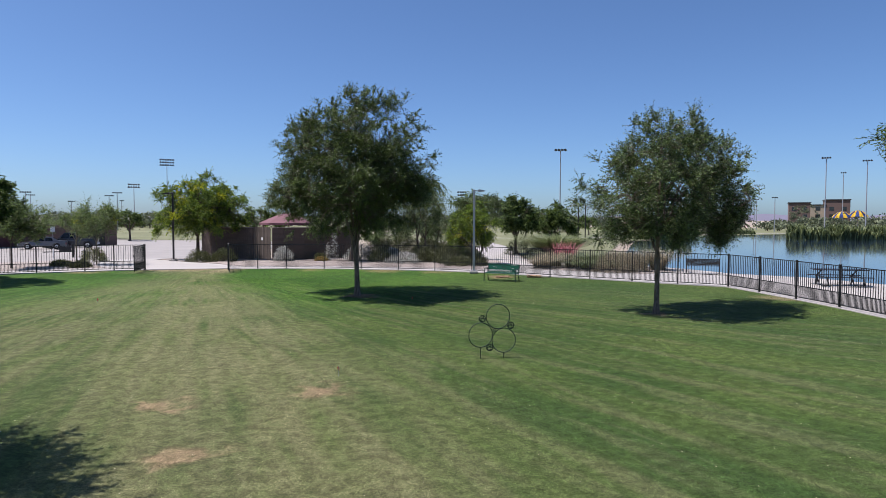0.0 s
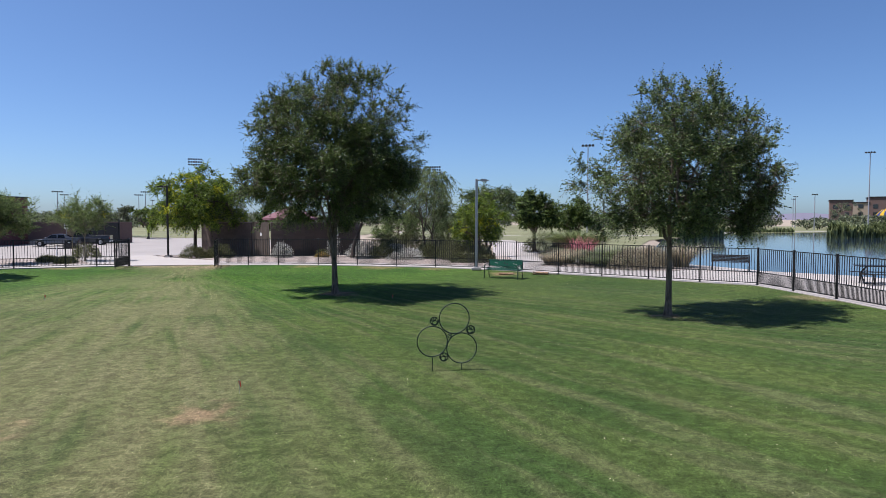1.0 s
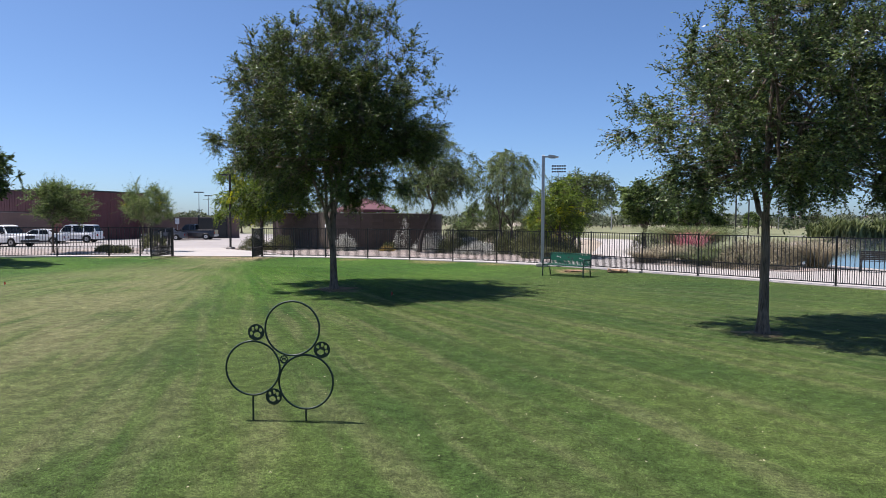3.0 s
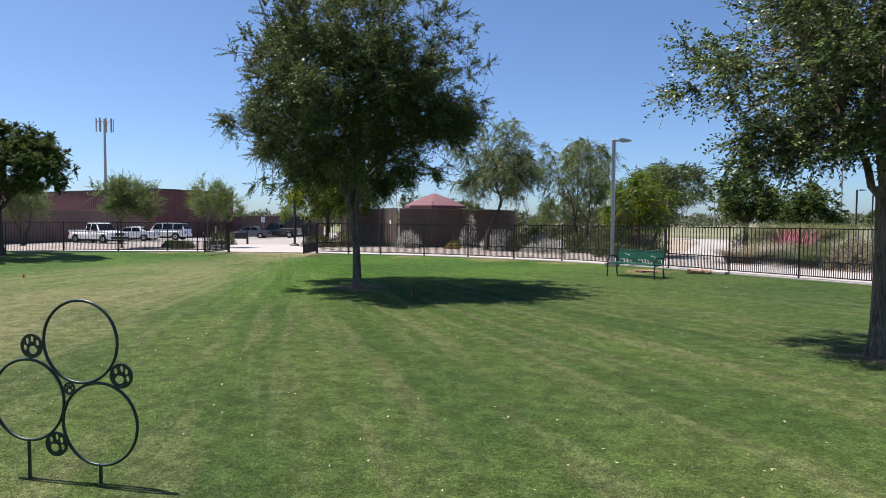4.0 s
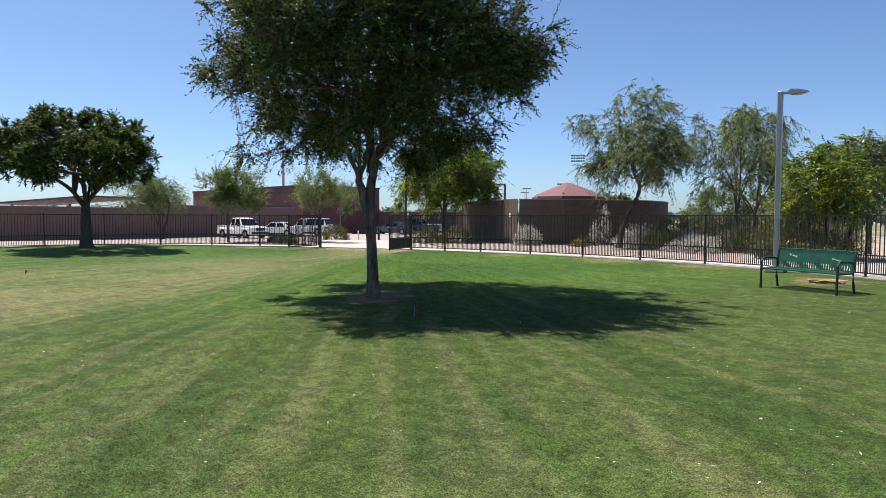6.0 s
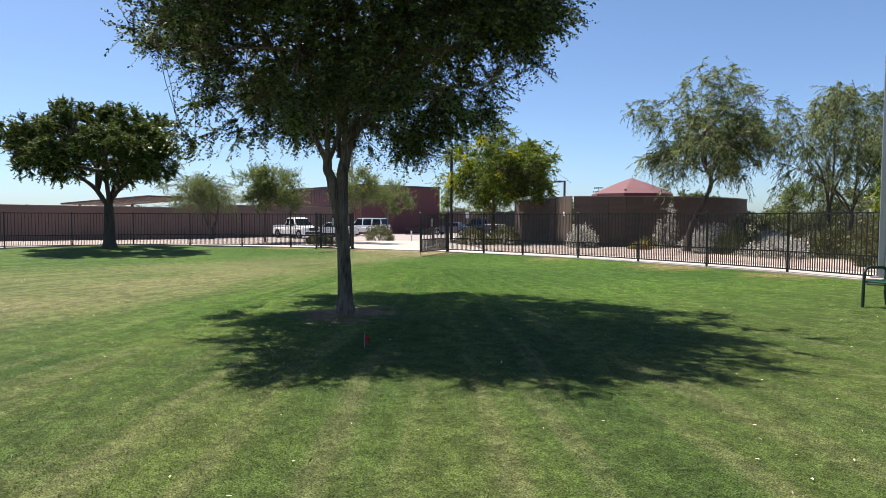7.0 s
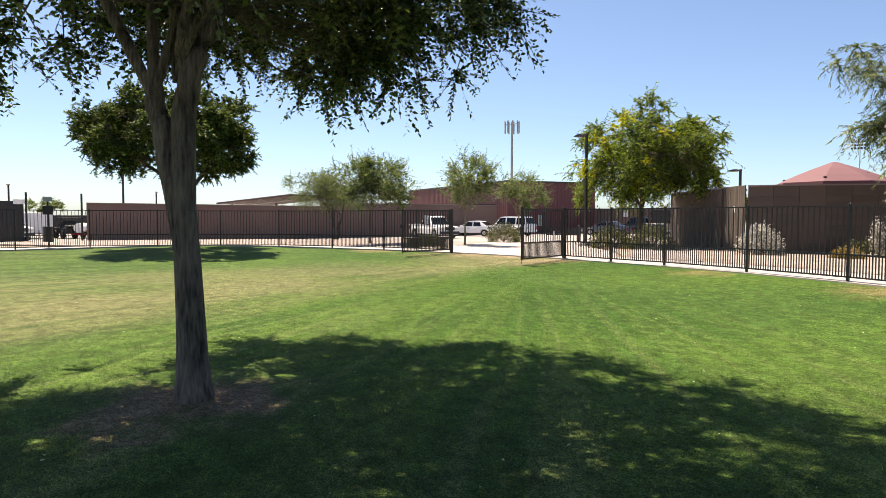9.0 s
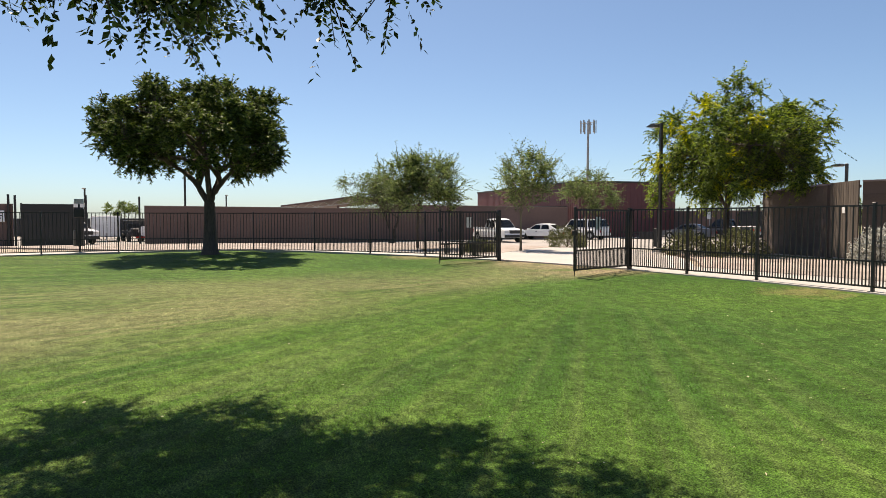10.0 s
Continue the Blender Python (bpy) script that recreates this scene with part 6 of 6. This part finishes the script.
# ---- shrubs, grasses, reeds ----
for x, y, rx, h, s in ((-12.2, 45.0, 0.8, 1.15, 1), (-7.0, 46.6, 1.15, 1.05, 2), (-3.4, 43.5, 1.35, 0.78, 4), (-4.6, 46.4, 0.9, 0.9, 5)):
    shrub("silvery white-leaved desert sage shrub", x, y, rx, rx * 0.9, h, 5200, (0.085, 0.035), SAGE_LEAF, 100 + s, group="sage shrubs")
for x, y, rx, h, s in ((-5.2, 44.7, 1.0, 1.0, 1), (-0.2, 43.6, 1.2, 1.15, 2), (1.5, 41.5, 0.9, 0.85, 3), (0.2, 41.0, 0.8, 0.6, 4), (-17.6, 43.6, 0.9, 0.9, 5), (-16.3, 44.2, 0.95, 0.95, 6),
                       (-25.4, 43.7, 1.1, 0.95, 7), (-22.9, 37.9, 0.6, 0.32, 9), (-24.8, 39.0, 0.55, 0.32, 10), (-9.9, 46.8, 0.4, 0.45, 11), (-1.9, 48.5, 1.6, 1.5, 13), (-3.8, 48.8, 1.5, 1.5, 14), (0.8, 44.6, 1.3, 1.2, 15), (-5.5, 46.9, 1.35, 1.65, 16), (-0.9, 45.6, 1.2, 1.2, 17), (-5.2, 50.4, 1.7, 1.8, 18), (-2.6, 51.4, 1.8, 1.9, 19), (0.2, 50.6, 1.8, 1.8, 20), (-2.0, 44.8, 0.9, 1.15, 21)):
    shrub("low olive green desert shrub", x, y, rx, rx, h, 4200 if h < 1.1 else 6600, (0.09, 0.035), SHRUB_LEAF, 120 + s, group="desert shrubs")
for x, y, rx, h, s in ((-9.6, 45.3, 0.4, 0.28, 2), (0.6, 46.6, 1.0, 1.4, 3)):
    shrub("low golden flowered desert shrub", x, y, rx, rx, h, 3000, (0.08, 0.035), GOLD_LEAF, 140 + s, group="golden shrubs")
for x, y, r, h, m, n, spread, s in ((5.6, 39.5, 0.5, 0.85, TAN_GRASS, 900, 1.2, 1), (6.5, 41.4, 0.55, 0.95, TAN_GRASS, 900, 1.2, 2), (7.0, 44.2, 0.5, 1.0, TAN_GRASS, 800, 1.1, 3),
                                     (8.2, 38.4, 0.35, 1.0, GREEN_GRASS, 700, 1.9, 4), (9.3, 38.6, 0.4, 1.15, GREEN_GRASS, 800, 1.8, 5), (8.9, 40.6, 0.45, 1.3, GREEN_GRASS, 900, 1.4, 6),
                                     (10.4, 40.4, 0.45, 1.5, GREEN_GRASS, 900, 1.4, 7), (11.8, 40.0, 0.45, 1.5, TAN_GRASS, 800, 1.2, 8), (12.5, 38.4, 0.4, 1.7, TAN_GRASS, 700, 1.0, 9),
                                     (10.3, 42.0, 0.4, 1.3, TAN_GRASS, 700, 1.2, 10), (7.6, 40.0, 0.4, 0.9, TAN_GRASS, 700, 1.3, 11)):
    grass_clump("tall arching ornamental grass clump by the pond", x, y, r, h, n, spread, 0.018, m, 160 + s)
for x, y, r, h, s in ((-8.9, 46.8, 0.22, 2.0, 1), (-9.3, 46.5, 0.15, 1.3, 2)):
    shrub("tall wispy pale desert shrub against the wall", x, y, r, r, h, 900, (0.07, 0.03), SAGE_LEAF, 150 + s, group="wispy shrubs", stems=7)
grass_clump("big dark fountain of grass by the far path", 9.4, 59.5, 1.0, 3.3, 2600, 1.3, 0.035, GREEN_GRASS, 176)
for x, y, rx, h, s in ((9.5, 36.9, 1.25, 1.2, 1), (10.6, 37.2, 0.9, 1.05, 2), (6.5, 66.0, 1.6, 1.7, 3), (8.9, 66.5, 1.5, 1.5, 4)):
    shrub("rounded olive-grey mounding shrub by the pond", x, y, rx, rx, h, 6000, (0.13, 0.022), TAN_GRASS if s < 3 else SHRUB_LEAF, 190 + s, group="pond shrubs")
for x, y, s in ((7.6, 46.6, 1), (8.4, 46.2, 2)):
    grass_clump("grass clump with pink flower plumes", x, y, 0.4, 1.1, 500, 1.1, 0.016, GREEN_GRASS, 180 + s, plume=PINK_GRASS)


def reed_bed(cx, cy, rx, ry, h, n, seed):
    rng = np.random.default_rng(seed)
    r = thing("reed_bed", "tall green reeds standing in the pond", "reeds", (cx, cy, WATER_Z - 0.05), group="reed beds")
    v, f = blades(rng, n, 1.0, 1.0, 0.6, 0.3)
    v = v.reshape(n, 8, 3)
    root = v[:, :2].mean(1, keepdims=True)
    a = rng.uniform(0, 2 * np.pi, n)
    rad = np.sqrt(rng.uniform(0, 1, n))
    place = np.c_[np.cos(a) * rx * rad, np.sin(a) * ry * rad, np.zeros(n)][:, None, :]
    v = (v - root) * np.array([h * 0.9, h * 0.9, h]) * np.array([0.4, 0.4, 1.0])
    tall = 0.62 + 0.24 * np.sin(place[:, 0, 0] * 1.3 + 1) * np.sin(place[:, 0, 0] * 0.47) + 0.26 * rng.random(n)
    v = v * tall[:, None, None] + place
    tagged(mesh_part("reeds", array_mesh("reeds", v.reshape(-1, 3), f, REED), r), kind="stuff")


reed_bed(71, 119, 11, 3, 3.3, 10000, 201)
reed_bed(37.6, 121.3, 5.5, 3, 3.8, 6000, 202)
reed_bed(66, 165, 9, 1.5, 1.6, 2200, 203)

# ---- distance ----
def far_trees(name, spots, seed, mat, label, leaf=0.8):
    rng = np.random.default_rng(seed)
    P = []
    stems = ([], [])
    for x, y, r, h in spots:
        z = -0.6
        tube(stems, [(x, y, z), (x, y, z + h * 0.5)], (0.2, 0.12), 5)
        n = int(60 * r)
        d = unit(rng.normal(size=(n, 3)))
        P.append(np.array([x, y, z + h * 0.6]) + d * (rng.uniform(0.2, 1, n) ** 0.4 * lobes(rng, d, 8, 0.35))[:, None] * [r, r, h * 0.42])
    P = np.concatenate(P)
    top = thing(name, label, "trees", kind="stuff")
    mesh_part("stems", array_mesh("stems", np.concatenate(stems[0]), np.concatenate(stems[1]), BARK_DARK), top)
    mesh_part("foliage", leaves_mesh("foliage", P, rng.normal(size=P.shape), rng.normal(size=P.shape), leaf * rng.uniform(0.6, 1.3, len(P)), leaf * 0.7, mat, plain=True), top)


rng0 = random.Random(5)
spots = []
for i in range(430):
    ang = radians(rng0.uniform(-75, 40))
    dist = rng0.uniform(230, 330)
    spots.append((dist * math.sin(ang), dist * math.cos(ang), rng0.uniform(2.5, 5.0), rng0.uniform(2.6, 6.0)))
# the tree line's haze is only its lightened leaf colour
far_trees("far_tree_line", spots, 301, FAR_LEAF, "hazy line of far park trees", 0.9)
for i, (x, y, r, h) in enumerate([(-52, 100, 3.6, 5.4), (-41, 104, 4.0, 6.6), (-62, 110, 3.2, 5.6), (-30, 96, 3.4, 5.6), (-12, 98, 4.5, 6.0), (-5, 90, 3.0, 4.4), (30, 150, 3.4, 4.8), (14, 135, 3, 4.6),
                                  (118, 226, 6, 9), (160, 240, 5, 7.5), (-90, 96, 4.0, 7.0), (60, 226, 4, 6), (88, 232, 4.5, 6)]):
    # two in three take the leaf colour with haze painted in
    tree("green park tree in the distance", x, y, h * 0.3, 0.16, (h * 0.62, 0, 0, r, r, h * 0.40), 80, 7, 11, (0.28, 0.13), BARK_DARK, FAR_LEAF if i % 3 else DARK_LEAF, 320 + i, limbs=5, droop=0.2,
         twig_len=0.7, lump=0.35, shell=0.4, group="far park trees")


def hills():
    rng = np.random.default_rng(7)
    xs = np.linspace(-2600, 3200, 140)
    z = 18 + 26 * np.abs(np.sin(xs * 0.0021 + 1)) + 22 * np.abs(np.sin(xs * 0.0053)) + np.cumsum(rng.normal(0, 2.0, len(xs)))
    z = np.maximum(z, 10) * np.clip((xs + 900) / 900, 0.35, 1)
    n = len(xs)
    v = np.concatenate([np.c_[xs, np.full(n, 3000.0), np.full(n, -30.0)], np.c_[xs, np.full(n, 3150.0), z], np.c_[xs, np.full(n, 3600.0), np.full(n, -30.0)]])
    i = np.arange(n - 1)
    f = np.concatenate([np.c_[i, i + 1, i + 1 + n, i + n], np.c_[i + n, i + 1 + n, i + 1 + 2 * n, i + 2 * n]])
    # the hills look hazy through their painted colour alone
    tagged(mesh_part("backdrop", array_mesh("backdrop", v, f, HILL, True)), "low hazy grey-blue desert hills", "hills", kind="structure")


hills()


def far_building(name, label, x, y, turn, blocks, mat, rows):
    """A flat-roofed block building far off, with its own window panes."""
    b = thing(name, label, "building", (x, y, -0.6), turn)
    for x0, x1, d, h, m in blocks:
        wall = part("wall", boxed(x0, x1, 0, d, 0, h, bevel=0.1), m, b)
        part("roof", boxed(x0 - 0.3, x1 + 0.3, -0.3, d + 0.3, h, h + 0.35), DARK_METAL, b)
        n = int((x1 - x0) / 4)
        for r in range(rows):
            for k in range(n):
                cx = x0 + (x1 - x0) * (k + 0.5) / n
                part("window", boxed(cx - 0.9, cx + 0.9, -0.06, 0.02, 1.2 + r * 3.3, 2.9 + r * 3.3), CARGLASS, wall)


far_building("hotel", "brown flat-roofed three-storey building far off", 146.5, 293, -25, [(0, 8.4, 14, 11.2, HOTEL), (8.4, 14.2, 14, 10.2, TAN_WALL), (14.2, 23.4, 16, 12.4, HOTEL)], HOTEL, 3)


def umbrella(x, y, r, z):
    u = thing("sun_umbrella", "big yellow and blue striped round canopy", "umbrella", (x, y, -0.6), group="striped canopies")
    part("pole", rodded((0, 0, 0), (0, 0, z + 1.5), 0.15), POLE, u)
    n = 16
    for i in range(n):
        a0, a1 = 2 * math.pi * i / n, 2 * math.pi * (i + 1) / n
        bm = bmesh.new()
        rows = [[bm.verts.new((r * t * math.cos(a), r * t * math.sin(a), z + 2.2 * (1 - t * t))) for a in (a0, a1)] for t in (0.02, 0.4, 0.75, 1.0)]
        for p, q in zip(rows, rows[1:]):
            bm.faces.new((p[0], p[1], q[1], q[0]))
        bmesh.ops.solidify(bm, geom=bm.faces[:], thickness=0.05)
        part("canopy_gore", bm, YELLOW if i % 2 else BLUE, u)


umbrella(131.2, 225.7, 3.3, 4.5)
umbrella(135.2, 223.4, 3.3, 4.9)


def ramada(x, y, w, d, z, turn):
    r = thing("ramada", "open picnic shelter with a red metal roof", "shelter", (x, y, -0.6), turn, group="picnic shelters")
    bm = bmesh.new()
    prism(bm, [(-w / 2, z), (-w / 4, z + 1.6), (w / 4, z + 1.6), (w / 2, z), (w / 2, z - 0.2), (-w / 2, z - 0.2)], -d / 2, d / 2)
    part("roof", bm, RED_ROOF, r)
    for sx in (-1, -0.33, 0.33, 1):
        for sy in (-1, 1):
            part("column", boxed(sx * w * 0.42 - 0.3, sx * w * 0.42 + 0.3, sy * d * 0.4 - 0.3, sy * d * 0.4 + 0.3, 0, z - 0.2), TAN_WALL, r)


ramada(75, 298, 15, 10, 3.2, 0)
ramada(99, 300, 9, 9, 3.6, 0)

# ---- litter on the lawn ----
def litter():
    rng = np.random.default_rng(77)
    n = 4600
    x, y = rng.uniform(-14, 13, n), rng.uniform(3, 36, n)
    keep = (outside(YARD, x, y) < -0.5) & (rng.random(n) < 0.35 + 0.65 * np.exp(-((x - 5) ** 2) / 50))
    x, y = x[keep], y[keep]
    P = np.c_[x, y, level(x, y) + 0.018]
    A = rng.normal(size=P.shape) * [1, 1, 0.25]
    s = rng.uniform(0.6, 1.4, len(P))
    tagged(mesh_part("leaf_litter", leaves_mesh("leaf_litter", P, A, rng.normal(0, 0.3, P.shape) + [0, 0, 1], 0.027 * s, 0.011 * s, LITTER)),
           "small dry pale leaves scattered on the lawn", "fallen leaves", kind="stuff")


litter()


# ---- standing blades of grass on the nearer lawn ----
def turf_blades():
    """Tufts along the stretch of lawn between the hoops, the elm and the gate, thinning to both sides."""
    rng = np.random.default_rng(91)
    line = np.array([(0.0, 4.0), (1.6, 9.0), (2.6, 14.0), (1.6, 19.0), (-1.0, 23.5), (-3.8, 27.5), (-7.5, 31.0), (-12.0, 34.0)])
    n = 470000
    t = rng.uniform(0, len(line) - 1, n)
    at = np.arange(len(line))
    x = np.interp(t, at, line[:, 0]) + rng.normal(0, 3.2, n)
    y = np.interp(t, at, line[:, 1]) + rng.normal(0, 2.2, n)
    bare = np.hypot(x + 3.76, y - 25.6) < 0.8 + 0.45 * rng.random(n)
    keep = (outside(YARD, x, y) < -0.2) & ~bare
    x, y = x[keep], y[keep]
    n = len(x)
    base = np.c_[x, y, level(x, y) - 0.004]
    a = rng.uniform(0, 2 * np.pi, n)
    h = rng.uniform(0.010, 0.025, n)
    side = np.c_[np.cos(a), np.sin(a), np.zeros(n)] * rng.uniform(0.0020, 0.0045, n)[:, None]
    tip = base + np.c_[rng.normal(0, 0.8, n) * h, rng.normal(0, 0.8, n) * h, h]
    v = np.stack([base - side, base + side, tip], 1).reshape(-1, 3)
    tagged(mesh_part("grass_blades", array_mesh("grass_blades", v, np.arange(3 * n).reshape(-1, 3), TURF_BLADE)), "short mown blades of lawn grass", "grass", kind="stuff")


turf_blades()
